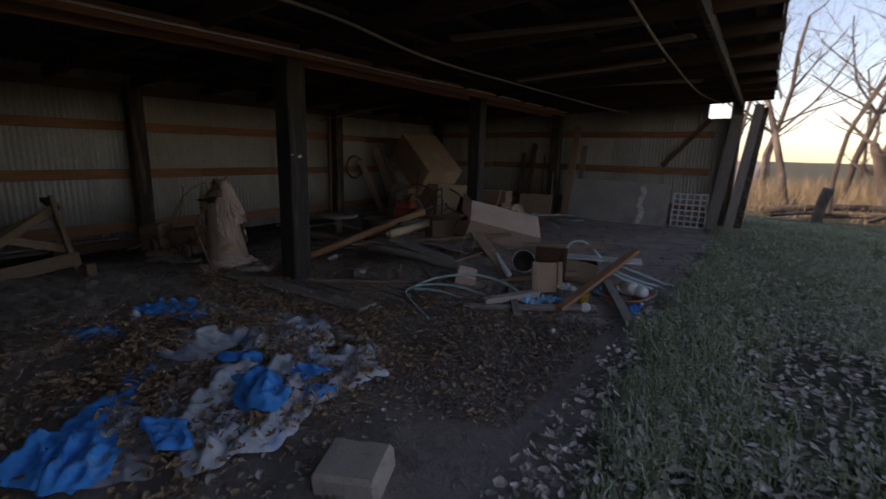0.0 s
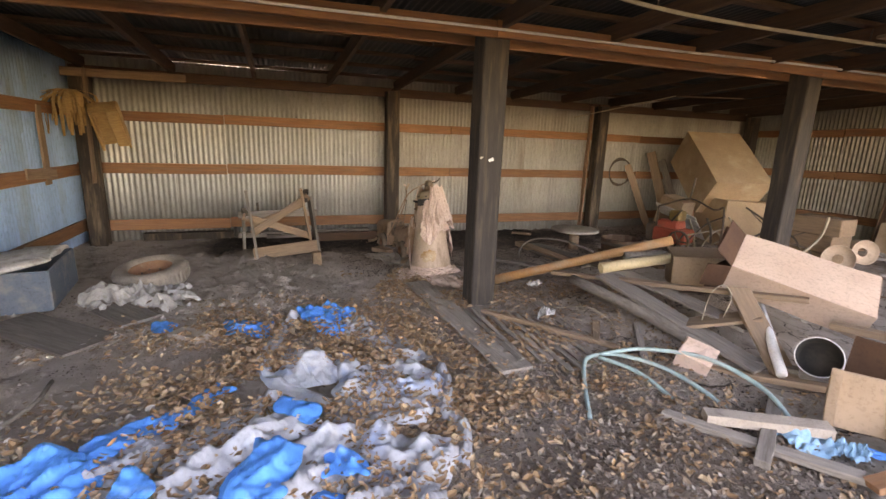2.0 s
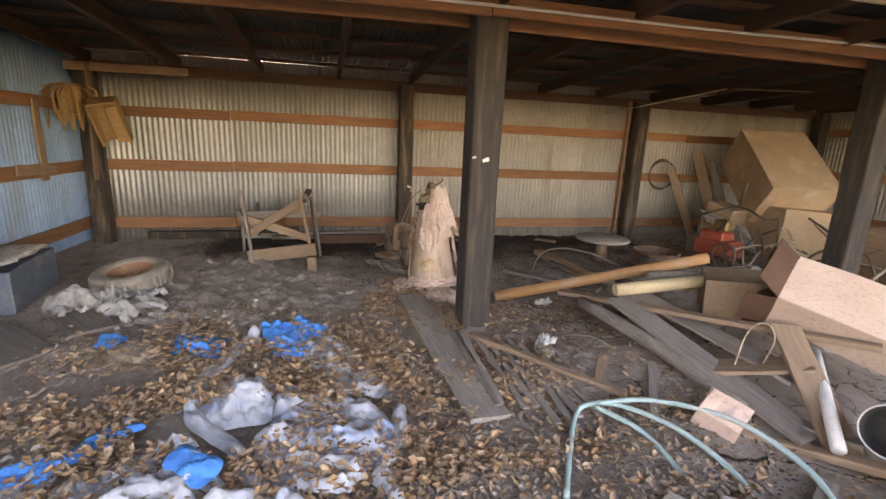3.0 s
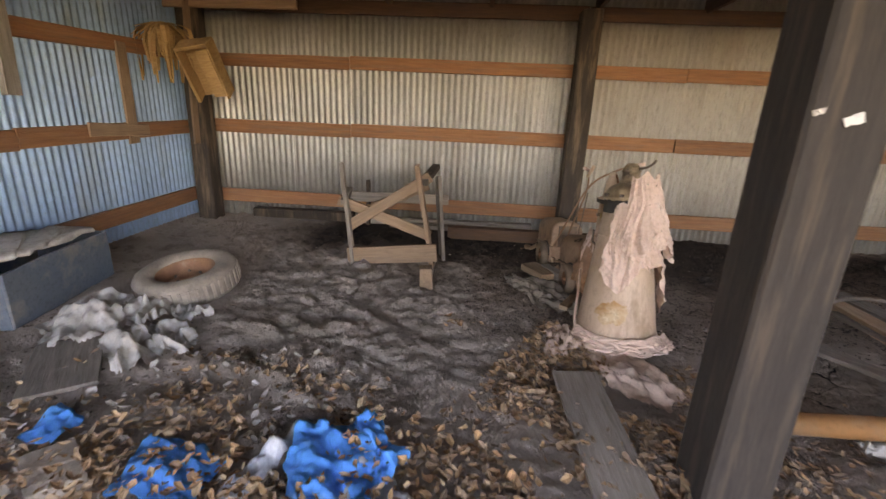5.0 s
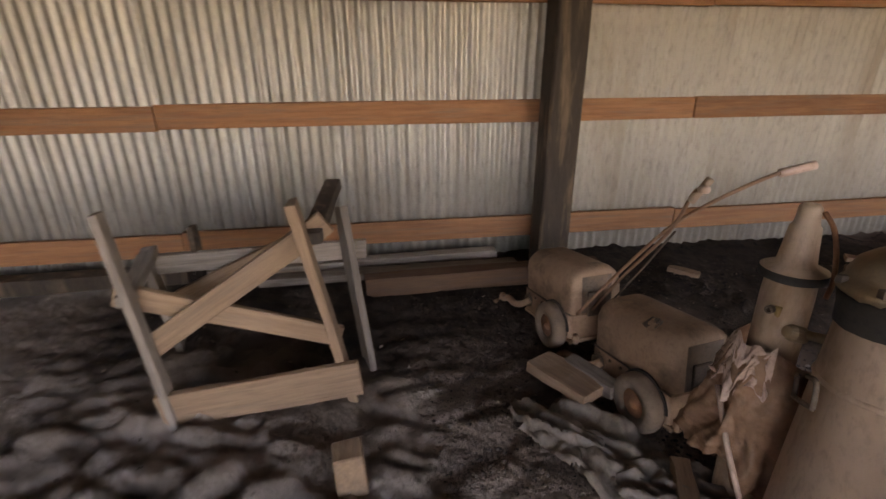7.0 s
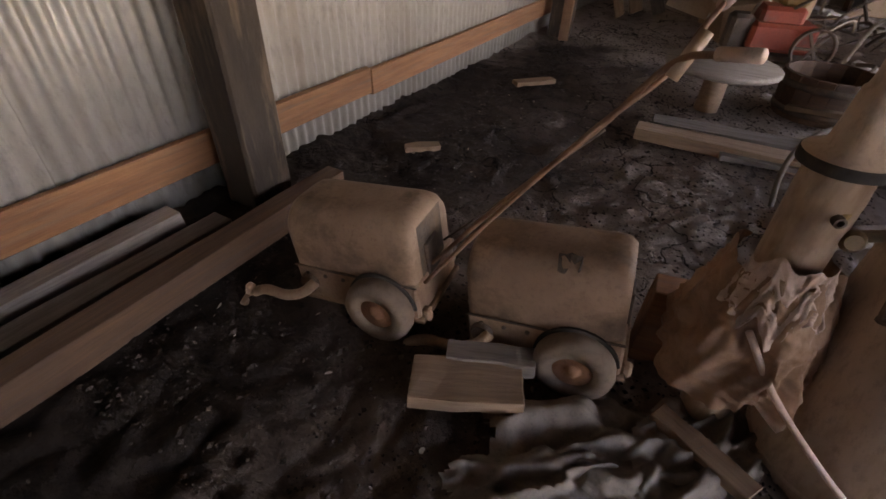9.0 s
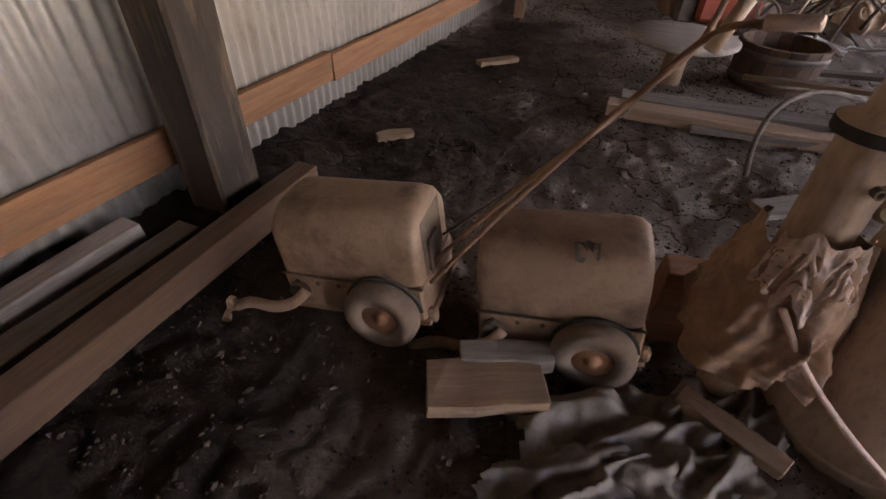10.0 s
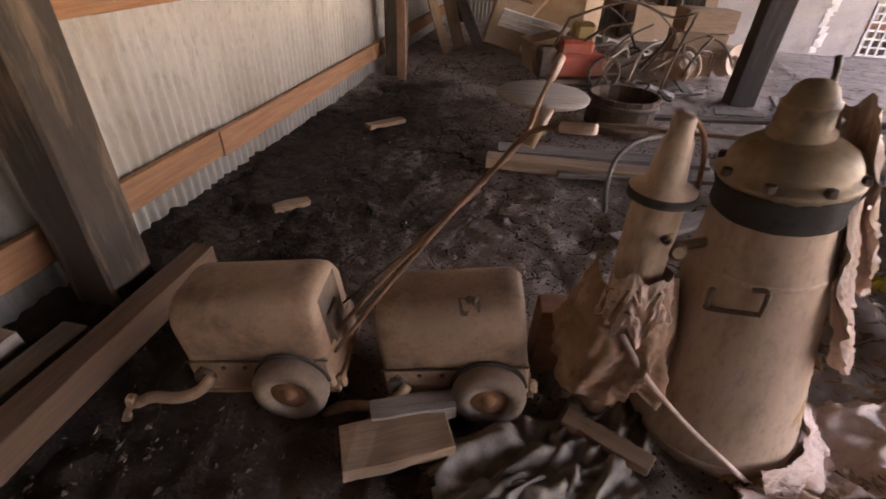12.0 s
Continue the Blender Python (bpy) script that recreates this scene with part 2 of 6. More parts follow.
def along(p0, p1, roll=0.0):
    """Pose at the middle of p0-p1 with x along it, and z as near up as it goes, then rolled by degrees about x."""
    p0, p1 = Vector(p0), Vector(p1)
    x = (p1 - p0).normalized()
    up = Vector((0, 0, 1)) if abs(x.z) < 0.98 else Vector((1, 0, 0))
    y = up.cross(x).normalized()
    z = x.cross(y)
    m = Matrix((x, y, z)).transposed().to_4x4()
    return Matrix.Translation((p0 + p1) / 2) @ m @ pose(0, 0, 0, roll)


def board(name, p0, p1, w, t, mat, roll=0.0, parent=None, label="", rough=0.003, cuts=3, bevel=0.003):
    """A sawn board from p0 to p1: w across, t thick."""
    length = (Vector(p1) - Vector(p0)).length
    bm = bmesh.new()
    add_box(bm, length, w, t, None, bevel, rough, cuts)
    ob = part(name, bm, mat, parent, label)
    ob.matrix_basis = along(p0, p1, roll)
    return ob


def add_tube(bm, pts, r, seg=10, caps=True, r_end=None, hollow=0.0):
    """A tube swept along pts."""
    pts = [Vector(p) for p in pts]
    rings, last = [], None
    for i, p in enumerate(pts):
        d = (pts[min(i + 1, len(pts) - 1)] - pts[max(i - 1, 0)]).normalized()
        if last is None:
            u = d.orthogonal().normalized()
        else:
            u = (last - d * last.dot(d)).normalized()
        last = u
        v = d.cross(u)
        k = i / max(1, len(pts) - 1)
        rad = r if r_end is None else r + (r_end - r) * k
        rings.append([bm.verts.new(p + (u * math.cos(a) + v * math.sin(a)) * rad) for a in [2 * math.pi * j / seg for j in range(seg)]])
    for a, c in zip(rings, rings[1:]):
        for j in range(seg):
            bm.faces.new((a[j], a[(j + 1) % seg], c[(j + 1) % seg], c[j]))
    if hollow:
        inner = []
        for ring, p in ((rings[0], pts[0]), (rings[-1], pts[-1])):
            inner.append([bm.verts.new(p + (v.co - p) * hollow) for v in ring])
        for ring, inn in zip((rings[0], rings[-1]), inner):
            for j in range(seg):
                bm.faces.new((ring[j], ring[(j + 1) % seg], inn[(j + 1) % seg], inn[j]))
        for j in range(seg):
            bm.faces.new((inner[0][j], inner[0][(j + 1) % seg], inner[1][(j + 1) % seg], inner[1][j]))
    elif caps:
        bm.faces.new(rings[0])
        bm.faces.new(rings[-1])
    return rings


def curve_pts(ctrl, n=40):
    """Points on a Catmull-Rom curve through ctrl."""
    c = [Vector(p) for p in ctrl]
    c = [c[0] * 2 - c[1]] + c + [c[-1] * 2 - c[-2]]
    out = []
    spans = len(c) - 3
    for k in range(n + 1):
        s = min(k / n * spans, spans - 1e-6)
        i, u = int(s), s - int(s)
        a, b, d, e = c[i:i + 4]
        out.append(0.5 * ((2 * b) + (d - a) * u + (2 * a - 5 * b + 4 * d - e) * u * u + (3 * b - a - 3 * d + e) * u ** 3))
    return out


def add_lathe(bm, profile, seg=32, m=None):
    """A solid of revolution about z from (radius, height) pairs."""
    rings = []
    for r, z in profile:
        if r < 1e-5:
            rings.append([bm.verts.new((0, 0, z))])
        else:
            rings.append([bm.verts.new((r * math.cos(2 * math.pi * j / seg), r * math.sin(2 * math.pi * j / seg), z)) for j in range(seg)])
    for a, c in zip(rings, rings[1:]):
        for j in range(seg):
            k = (j + 1) % seg
            if len(a) == 1 and len(c) == 1:
                continue
            if len(a) == 1:
                bm.faces.new((a[0], c[k], c[j]))
            elif len(c) == 1:
                bm.faces.new((a[j], a[k], c[0]))
            else:
                bm.faces.new((a[j], a[k], c[k], c[j]))
    vs = [v for ring in rings for v in ring]
    if m:
        bmesh.ops.transform(bm, matrix=m, verts=vs)
    return vs


# ---- plan ----
XB, XF, YL, YR = -7.85, -0.35, -1.0, 11.05      # back wall, open front, end walls
BAYS = [-0.8, 3.2, 7.1, 10.9]                   # post lines along the shed
XC = -4.15                                      # inner row of columns
PITCH, AMP = 0.068, 0.009


def ground_z(x, y):
    inside = min(1.0, max(0.0, (XF - 0.2 - x) / 1.0)) if YL < y < YR else 0.0
    z = -0.10 - 0.03 * min(1.0, max(0.0, (-5.0 - x) / 2.0)) * inside
    z += 0.26 * math.exp(-((x + 3.25) ** 2 + (y - 4.75) ** 2) / 0.75)
    if abs(x) < 14 and abs(y) < 18:
        z += 0.035 * noise.noise((x * 0.7, y * 0.7, 1.0))
        z += inside * (0.022 * noise.noise((x * 3.1, y * 3.1, 5.0)) + 0.012 * noise.noise((x * 9, y * 9, 2.0)))
        z += 0.006 * noise.noise((x * 21, y * 21, 8.0))
        if x < -3:
            z += inside * (0.034 * abs(noise.noise((x * 8.5, y * 8.5, 33.0))) + 0.022 * abs(noise.noise((x * 18, y * 18, 41.0))) - 0.014)
        trod = inside * max(0.0, 1 - abs(y - 1.3) / 1.6) * min(1.0, max(0.0, (-3.6 - x) / 0.8)) * min(1.0, max(0.0, (x + 7.6) / 0.6))
        if trod > 0:
            wx, wy = x + 0.08 * noise.noise((x * 4, y * 4, 1)), y + 0.08 * noise.noise((x * 4, y * 4, 6))
            cell = noise.voronoi((wx * 7.5, wy * 4.2, 3.0))[0]
            z += trod * (0.13 * min(0.45, cell[1] - cell[0]) + 0.03 * noise.noise((x * 5, y * 5, 12)) + 0.045 * abs(noise.noise((wx * 9, wy * 9, 21))) - 0.03)
        if x > 0:
            z += 0.02 * noise.noise((x * 2, y * 2, 9.0))
    else:
        z += 0.6 * noise.noise((x * 0.03, y * 0.03, 4.0)) * min(1.0, (max(abs(x), abs(y)) - 14) / 40)
    return z

# ---- ground ----
def spread(lo, hi, step, far):
    a = list(np.arange(lo, hi + 1e-6, step))
    out, s = [], step
    left, right = [lo], [hi]
    while right[-1] < far:
        s *= 1.35
        right.append(right[-1] + s)
        left.append(left[-1] - s)
    return left[:0:-1] + a + right[1:]


def build_ground():
    xs, ys = spread(-7.95, 1.6, 0.024, 900), spread(-1.05, 8.5, 0.024, 900)
    verts = [(x, y, ground_z(x, y)) for x in xs for y in ys]
    ny = len(ys)
    faces = [(i * ny + j, (i + 1) * ny + j, (i + 1) * ny + j + 1, i * ny + j + 1) for i in range(len(xs) - 1) for j in range(ny - 1)]
    me = bpy.data.meshes.new("ground")
    me.from_pydata(verts, [], faces)
    me.polygons.foreach_set("use_smooth", [True] * len(faces))
    m = bpy.data.materials.new("soil_and_turf")
    m.use_nodes = True
    nt = m.node_tree
    n, ln = nt.nodes, nt.links
    co = n.new("ShaderNodeTexCoord")
    sep = n.new("ShaderNodeSeparateXYZ")
    ln.new(co.outputs["Object"], sep.inputs[0])

    def tex(s, detail=8.0, rg=0.65):
        t = n.new("ShaderNodeTexNoise")
        t.inputs["Scale"].default_value, t.inputs["Detail"].default_value, t.inputs["Roughness"].default_value = s, detail, rg
        ln.new(co.outputs["Object"], t.inputs["Vector"])
        return t.outputs["Fac"]

    def rng(f, lo, hi):
        r = n.new("ShaderNodeMapRange")
        r.inputs["From Min"].default_value, r.inputs["From Max"].default_value = lo, hi
        ln.new(f, r.inputs["Value"])
        return r.outputs[0]

    def mix(a, c, f):
        x = n.new("ShaderNodeMix")
        x.data_type = "RGBA"
        for sock, v in ((x.inputs["A"], a), (x.inputs["B"], c)):
            if isinstance(v, tuple):
                sock.default_value = (*v, 1)
            else:
                ln.new(v, sock)
        ln.new(f, x.inputs["Factor"])
        return x.outputs["Result"]

    soil = mix((0.37, 0.295, 0.245), (0.52, 0.425, 0.365), rng(tex(2.2), 0.35, 0.65))
    soil = mix(soil, (0.16, 0.118, 0.094), rng(tex(7.0), 0.53, 0.75))
    soil = mix(soil, (0.52, 0.43, 0.36), rng(tex(45.0), 0.70, 0.9))
    turf = mix((0.085, 0.085, 0.05), (0.19, 0.165, 0.12), rng(tex(5.0), 0.35, 0.65))
    turf = mix(turf, (0.09, 0.12, 0.045), rng(tex(30.0), 0.5, 0.7))
    # damp dark soil towards the back and across the entry
    def blob(cx, cy, r0, r1):
        v = n.new("ShaderNodeVectorMath")
        v.operation = "DISTANCE"
        w = n.new("ShaderNodeVectorMath")
        w.operation = "MULTIPLY_ADD"
        t = n.new("ShaderNodeTexNoise")
        t.inputs["Scale"].default_value, t.inputs["Detail"].default_value = 1.6, 6.0
        ln.new(co.outputs["Object"], t.inputs["Vector"])
        ln.new(t.outputs["Color"], w.inputs[0])
        w.inputs[1].default_value = (1.6, 1.6, 0)
        ln.new(co.outputs["Object"], w.inputs[2])
        ln.new(w.outputs[0], v.inputs[0])
        v.inputs[1].default_value = (cx + 0.8, cy + 0.8, -0.1)
        return rng(v.outputs["Value"], r1, r0)

    crack = n.new("ShaderNodeTexVoronoi")
    crack.feature = "DISTANCE_TO_EDGE"
    crack.inputs["Scale"].default_value = 2.1
    warp = n.new("ShaderNodeVectorMath")
    warp.operation = "MULTIPLY_ADD"
    wt = n.new("ShaderNodeTexNoise")
    wt.inputs["Scale"].default_value, wt.inputs["Detail"].default_value = 5.0, 6.0
    ln.new(co.outputs["Object"], wt.inputs["Vector"])
    ln.new(wt.outputs["Color"], warp.inputs[0])
    warp.inputs[1].default_value = (0.35, 0.35, 0)
    ln.new(co.outputs["Object"], warp.inputs[2])
    ln.new(warp.outputs[0], crack.inputs["Vector"])
    damp = mix((0.19, 0.135, 0.105), (0.38, 0.285, 0.228), rng(tex(3.0), 0.35, 0.65))
    damp = mix(damp, (0.030, 0.021, 0.017), rng(tex(17.0, 9.0, 0.72), 0.50, 0.82))
    wet = mix((0.030, 0.022, 0.018), (0.070, 0.050, 0.040), rng(tex(9.0), 0.35, 0.65))
    for spot in ((-1.6, 3.0, 0.4, 1.1), (-7.3, 4.6, 1.0, 2.2), (-7.5, 1.0, 0.3, 1.1), (-7.0, 2.6, 0.7, 1.3), (-6.0, 3.0, 0.3, 0.9)):
        soil = mix(soil, damp, blob(*spot))
    for spot in ((-7.5, 3.5, 0.5, 1.15), (-7.4, 4.5, 0.5, 1.15), (-7.5, 1.0, 0.3, 0.9), (-7.3, 2.2, 0.4, 1.0), (-7.4, 5.5, 0.4, 1.1), (-6.9, 2.35, 0.2, 0.75), (-7.3, 6.4, 0.3, 0.9)):
        soil = mix(soil, wet, blob(*spot))
    line = n.new("ShaderNodeMath")
    line.operation = "MULTIPLY"
    ln.new(rng(crack.outputs["Distance"], 0.013, 0.001), line.inputs[0])
    ln.new(rng(sep.outputs["Y"], 3.0, 3.9), line.inputs[1])
    soil = mix(soil, (0.02, 0.015, 0.012), line.outputs[0])
    edge = n.new("ShaderNodeMath")
    edge.operation = "MULTIPLY_ADD"
    ln.new(tex(1.2), edge.inputs[0])
    edge.inputs[1].default_value = 1.6
    ln.new(sep.outputs["X"], edge.inputs[2])
    col = mix(soil, turf, rng(edge.outputs[0], 0.1, 0.5))
    b = n["Principled BSDF"]
    ln.new(col, b.inputs["Base Color"])
    b.inputs["Roughness"].default_value = 0.93
    b.inputs["Specular IOR Level"].default_value = 0.25
    bp = n.new("ShaderNodeBump")
    bp.inputs["Strength"].default_value, bp.inputs["Distance"].default_value = 1.0, 0.05
    lump = n.new("ShaderNodeMath")
    lump.operation = "MULTIPLY_ADD"
    ln.new(tex(11.0, 10.0, 0.72), lump.inputs[0])
    lump.inputs[1].default_value = 1.6
    ln.new(tex(34.0, 10.0, 0.7), lump.inputs[2])
    groove = n.new("ShaderNodeMath")
    groove.operation = "SUBTRACT"
    ln.new(lump.outputs[0], groove.inputs[0])
    ln.new(line.outputs[0], groove.inputs[1])
    ln.new(groove.outputs[0], bp.inputs["Height"])
    ln.new(bp.outputs[0], b.inputs["Normal"])
    me.materials.append(m)
    tagged(new("ground", me), "trodden dark soil floor running out into leafy turf", "ground", kind="structure")


build_ground()


def roof_z(x):
    return 2.21 + (x - XB) * 0.037


# ---- walls of corrugated sheet on girts ----
def sheet_mesh(name, width, height, thick=0.0016, mat="galv"):
    """A corrugated sheet: waves across x, upright in z, base at 0."""
    bm = bmesh.new()
    n = int(round(width / PITCH * 8))
    f0, f1 = [], []
    for i in range(n + 1):
        x = i * PITCH / 8
        y = AMP * math.sin(2 * math.pi * i / 8)
        for lst, dy in ((f0, 0), (f1, thick)):
            lst.append([bm.verts.new((x, y + dy + 0.004 * math.sin(z * 1.7 + x), z)) for z in (0, height * 0.33, height * 0.66, height)])
    for i in range(n):
        for k in range(3):
            bm.faces.new((f0[i][k], f0[i + 1][k], f0[i + 1][k + 1], f0[i][k + 1]))
            bm.faces.new((f1[i][k], f1[i][k + 1], f1[i + 1][k + 1], f1[i + 1][k]))
        bm.faces.new((f0[i][0], f1[i][0], f1[i + 1][0], f0[i + 1][0]))
        bm.faces.new((f0[i][3], f0[i + 1][3], f1[i + 1][3], f1[i][3]))
    for i in (0, n):
        for k in range(3):
            bm.faces.new((f0[i][k], f0[i][k + 1], f1[i][k + 1], f1[i][k]))
    bmesh.ops.recalc_face_normals(bm, faces=bm.faces)
    for f in bm.faces:
        f.smooth = True
    me = bpy.data.meshes.new(name)
    bm.to_mesh(me)
    bm.free()
    me.materials.append(M[mat])
    return me


GIRTS = [(0.10, 0.075), (0.89, 0.07), (1.585, 0.065)]     # centre height, half height


def build_wall(name, x0, y0, rz, length, top, label, girt_rows, overlap=PITCH, gap=0, cut=0.0, mat="galv", dull_from=99.0):
    """A wall of upright sheets seen from inside; local x runs along it, local -y is inside."""
    w = tagged(empty(name, x0, y0, 0, rz), label, "wall", kind="structure")
    cover = 9 * PITCH
    me = sheet_mesh("sheet", cover + overlap, top + 0.22, mat=mat)
    dull = sheet_mesh("sheet", cover + overlap, top + 0.22, mat="galv_dull")
    k = 0
    while k * cover < length - 0.02:
        s = new("sheet", dull if k * cover > dull_from else me)
        s.parent = w
        s.matrix_basis = pose(k * cover, 0.012 + 0.002 * (k % 2), -0.22, 0, 0, random.uniform(-0.15, 0.15))
        wx = (w.matrix_basis @ Vector(((k + 0.2) * cover, 0, 0))).x
        s.scale.z = (roof_z(wx) + 0.11 + 0.22 - cut) / (top + 0.22) if not (gap and wx > gap) else 1.0
        k += 1
    for zc, hh in girt_rows:
        cuts = [0.0] + [c for c in (1.9, 5.35, 9.3) if c < length - 0.8] + [length]
        for a, c in zip(cuts, cuts[1:]):
            dz = random.uniform(-0.012, 0.012)
            board("girt", (a + 0.004, -0.022, zc + dz), (c - 0.004, -0.022, zc + dz * 0.5), hh * 2, 0.038, "girt", 90, w)
    return w


build_wall("wall_back", XB, YL - 0.1, 90, YR - YL + 0.1, 2.25, "galvanised corrugated sheets on rough pine girts", GIRTS, dull_from=4.2)
build_wall("wall_left", XF, YL, 180, XF - XB, 2.3, "galvanised corrugated sheets on pine girts, blue sky sheen put into their colour", [(0.12, 0.075), (0.86, 0.07), (1.60, 0.065)], mat="galv_sky_blue")
build_wall("wall_right", XB, YR, 0, XF - XB - 0.55, 2.12, "dim corrugated sheets closing the far end", [(0.30, 0.07), (1.05, 0.07), (1.80, 0.065)], gap=-1.4, mat="galv_dull")


# ---- posts, beams, roof ----
def post(x, y, size, top, mat, label, name="post"):
    bm = bmesh.new()
    add_box(bm, size, size, top + 0.3, pose(0, 0, (top - 0.3) / 2), 0.012, 0.005, 5)
    o = part(name, bm, mat)
    o.location = (x, y, 0)
    return tagged(o, label, "post", "shed posts", "structure")


for i, y in enumerate(BAYS):
    post(XB + 0.22, y, 0.2, 2.12, "dark_post", "dark creosoted square post against the sheet wall")
post(XC, YL + 0.15, 0.2, 2.3, "dark_post", "dark creosoted post on the end wall")
post(XC, BAYS[1] + 0.03, 0.225, 2.36, "col", "weathered dark square timber column in dirt floor")
post(XC, BAYS[2], 0.225, 2.36, "col", "weathered dark square timber column in dirt floor")
post(XC, YR - 0.2, 0.22, 2.3, "dark_post", "dark creosoted post on the end wall")
post(-0.55, YR - 0.12, 0.2, 2.45, "dark_post", "grey corner post at the open front")
post(-0.55, YL + 0.15, 0.2, 2.4, "dark_post", "dark corner post at the open front")


frame_top = tagged(empty("roof_frame"), "brown sawn rafters and purlins under roof sheets", "roof frame", kind="structure")
for k in range(13):
    y = -0.8 + k * 1.02 if k < 12 else YR - 0.1
    board("rafter", (XB + 0.05, y, roof_z(XB)), (0.0, y + random.uniform(-0.06, 0.06), roof_z(0.0)), 0.045, 0.14, "rafter", 0, frame_top, rough=0.006)
for k in range(11):
    x = XB + 0.25 + k * 0.74
    for a, c in ((YL - 0.1, 3.1), (3.12, 7.0), (7.02, YR + 0.1)):
        board("purlin", (x + random.uniform(-0.03, 0.03), a, roof_z(x) + 0.092), (x + random.uniform(-0.03, 0.03), c, roof_z(x) + 0.092), 0.085, 0.04, "rafter", 0, frame_top, rough=0.005)
for x, z in ((XC + 0.14, 2.275), (XC - 0.14, 2.255)):
    for a, c in ((YL + 0.05, 3.19), (3.2, 7.1), (7.11, YR - 0.05)):
        board("beam", (x, a, z - 0.07 * (3.2 - a) / 4.2 if a < 0 else z), (x, c, z), 0.045, 0.125, "girt", 0, frame_top, rough=0.004)
for a, c in ((YL + 0.05, 3.2), (3.21, 7.1), (7.11, YR - 0.05)):
    board("header", (XB + 0.08, a, 2.11), (XB + 0.08, c, 2.11), 0.05, 0.13, "rafter", 0, frame_top, rough=0.004)
    board("eave_beam", (-0.5, a, 2.385), (-0.5, c, 2.385), 0.05, 0.12, "dark_post", 0, frame_top, rough=0.004)


def build_roof():
    bm = bmesh.new()
    n = int((YR - YL + 0.5) / PITCH * 6)
    lo = []
    xs = [XB - 0.15, -6.0, -4.0, -2.0, -0.3, 0.0]
    for i in range(n + 1):
        y = YL - 0.25 + i * PITCH / 6
        dz = AMP * math.sin(2 * math.pi * i / 6)
        edge = 0.05 * noise.noise((0, int(y / 0.61) * 3.7, 0))
        cols = []
        for k, x in enumerate(xs):
            droop = 0.0
            if k == 5:
                x += edge
                droop = -0.05 - 0.08 * max(0.0, noise.noise((5, y * 0.9, 2)))
            cols.append((x, y, roof_z(x) + 0.128 + dz + droop))
        lo.append([(bm.verts.new(c), bm.verts.new((c[0], c[1], c[2] + 0.003))) for c in cols])
    for a, c in zip(lo, lo[1:]):
        for k in range(len(xs) - 1):
            bm.faces.new((a[k][0], c[k][0], c[k + 1][0], a[k + 1][0]))
            bm.faces.new((a[k][1], a[k + 1][1], c[k + 1][1], c[k][1]))
        bm.faces.new((a[-1][0], c[-1][0], c[-1][1], a[-1][1]))
        bm.faces.new((a[0][0], a[0][1], c[0][1], c[0][0]))
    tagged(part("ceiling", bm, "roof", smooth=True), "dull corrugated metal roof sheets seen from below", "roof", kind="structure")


build_roof()

# ---- shapes shared by several things ----
def gz(x, y):
    return ground_z(x, y)


def cloth(name, mat, cx, cy, rx, ry, rz=0, h=0.07, seed=0, n=56, ragged=0.25, fold=5.0, lift=0.012, parent=None, label="", cs=6.0, cr=0.30, sharp=8.0):
    """A crumpled sheet lying on the ground, with folds and a ragged outline."""
    bm = bmesh.new()
    c, s = math.cos(radians(rz)), math.sin(radians(rz))
    grid = {}
    for i in range(n + 1):
        for j in range(n + 1):
            u, v = 2 * i / n - 1, 2 * j / n - 1
            rad, ang = math.hypot(u, v), math.atan2(v, u)
            if rad > 1 + ragged * noise.noise((math.cos(ang) * 1.7 + seed, math.sin(ang) * 1.7, seed * 3.1)) - 0.1 * noise.noise((u * 6, v * 6, seed)):
                continue
            wx = noise.noise((u * 1.5 + seed, v * 1.5, 1.3)) * 0.2
            wy = noise.noise((u * 1.5, v * 1.5 + seed, 7.7)) * 0.2
            lx, ly = rx * (u + wx), ry * (v + wy)
            x, y = cx + lx * c - ly * s, cy + lx * s + ly * c
            k = fold * 0.5
            q = noise.noise((lx / rx * k * 0.6 + seed, ly / rx * k * 1.9 + wx * 2, seed))
            p = noise.noise((lx * cs + ly * cs * 0.5 + seed, ly * cs - lx * cs * 0.4, seed + 3))
            ridge = math.exp(-(q * sharp) ** 2)
            crease = math.exp(-(p * 8.0) ** 2)
            swell = max(0.0, noise.noise((lx * 3.0 + seed, ly * 3.0, 2)) + 0.2)
            edge = max(0.0, 1 - rad) ** 0.5 * 0.8 + 0.2
            z = gz(x, y) + lift + h * edge * (0.42 * ridge + cr * crease + 0.26 * swell)
            grid[i, j] = bm.verts.new((x, y, max(z, gz(x, y) + 0.006)))
    for i in range(n):
        for j in range(n):
            k = [(i, j), (i + 1, j), (i + 1, j + 1), (i, j + 1)]
            if all(a in grid for a in k):
                bm.faces.new([grid[a] for a in k])
    for v in [v for v in bm.verts if not v.link_faces]:
        bm.verts.remove(v)
    ob = part(name, bm, mat, parent, label, True)
    return ob


def tube_thing(name, pts, r, mat, label="", category="", parent=None, seg=10, n=0, hollow=0.0, group=""):
    bm = bmesh.new()
    add_tube(bm, curve_pts(pts, n) if n else pts, r, seg, hollow=hollow)
    ob = part(name, bm, mat, parent, "" if category else label, True)
    return tagged(ob, label, category, group) if category else ob


def loose_board(p0, p1, w, t, mat, label, roll=0.0, name="board", category="board"):
    ob = board(name, p0, p1, w, t, mat, roll, rough=0.004, cuts=4)
    return tagged(ob, label, category, "loose boards in the junk pile")


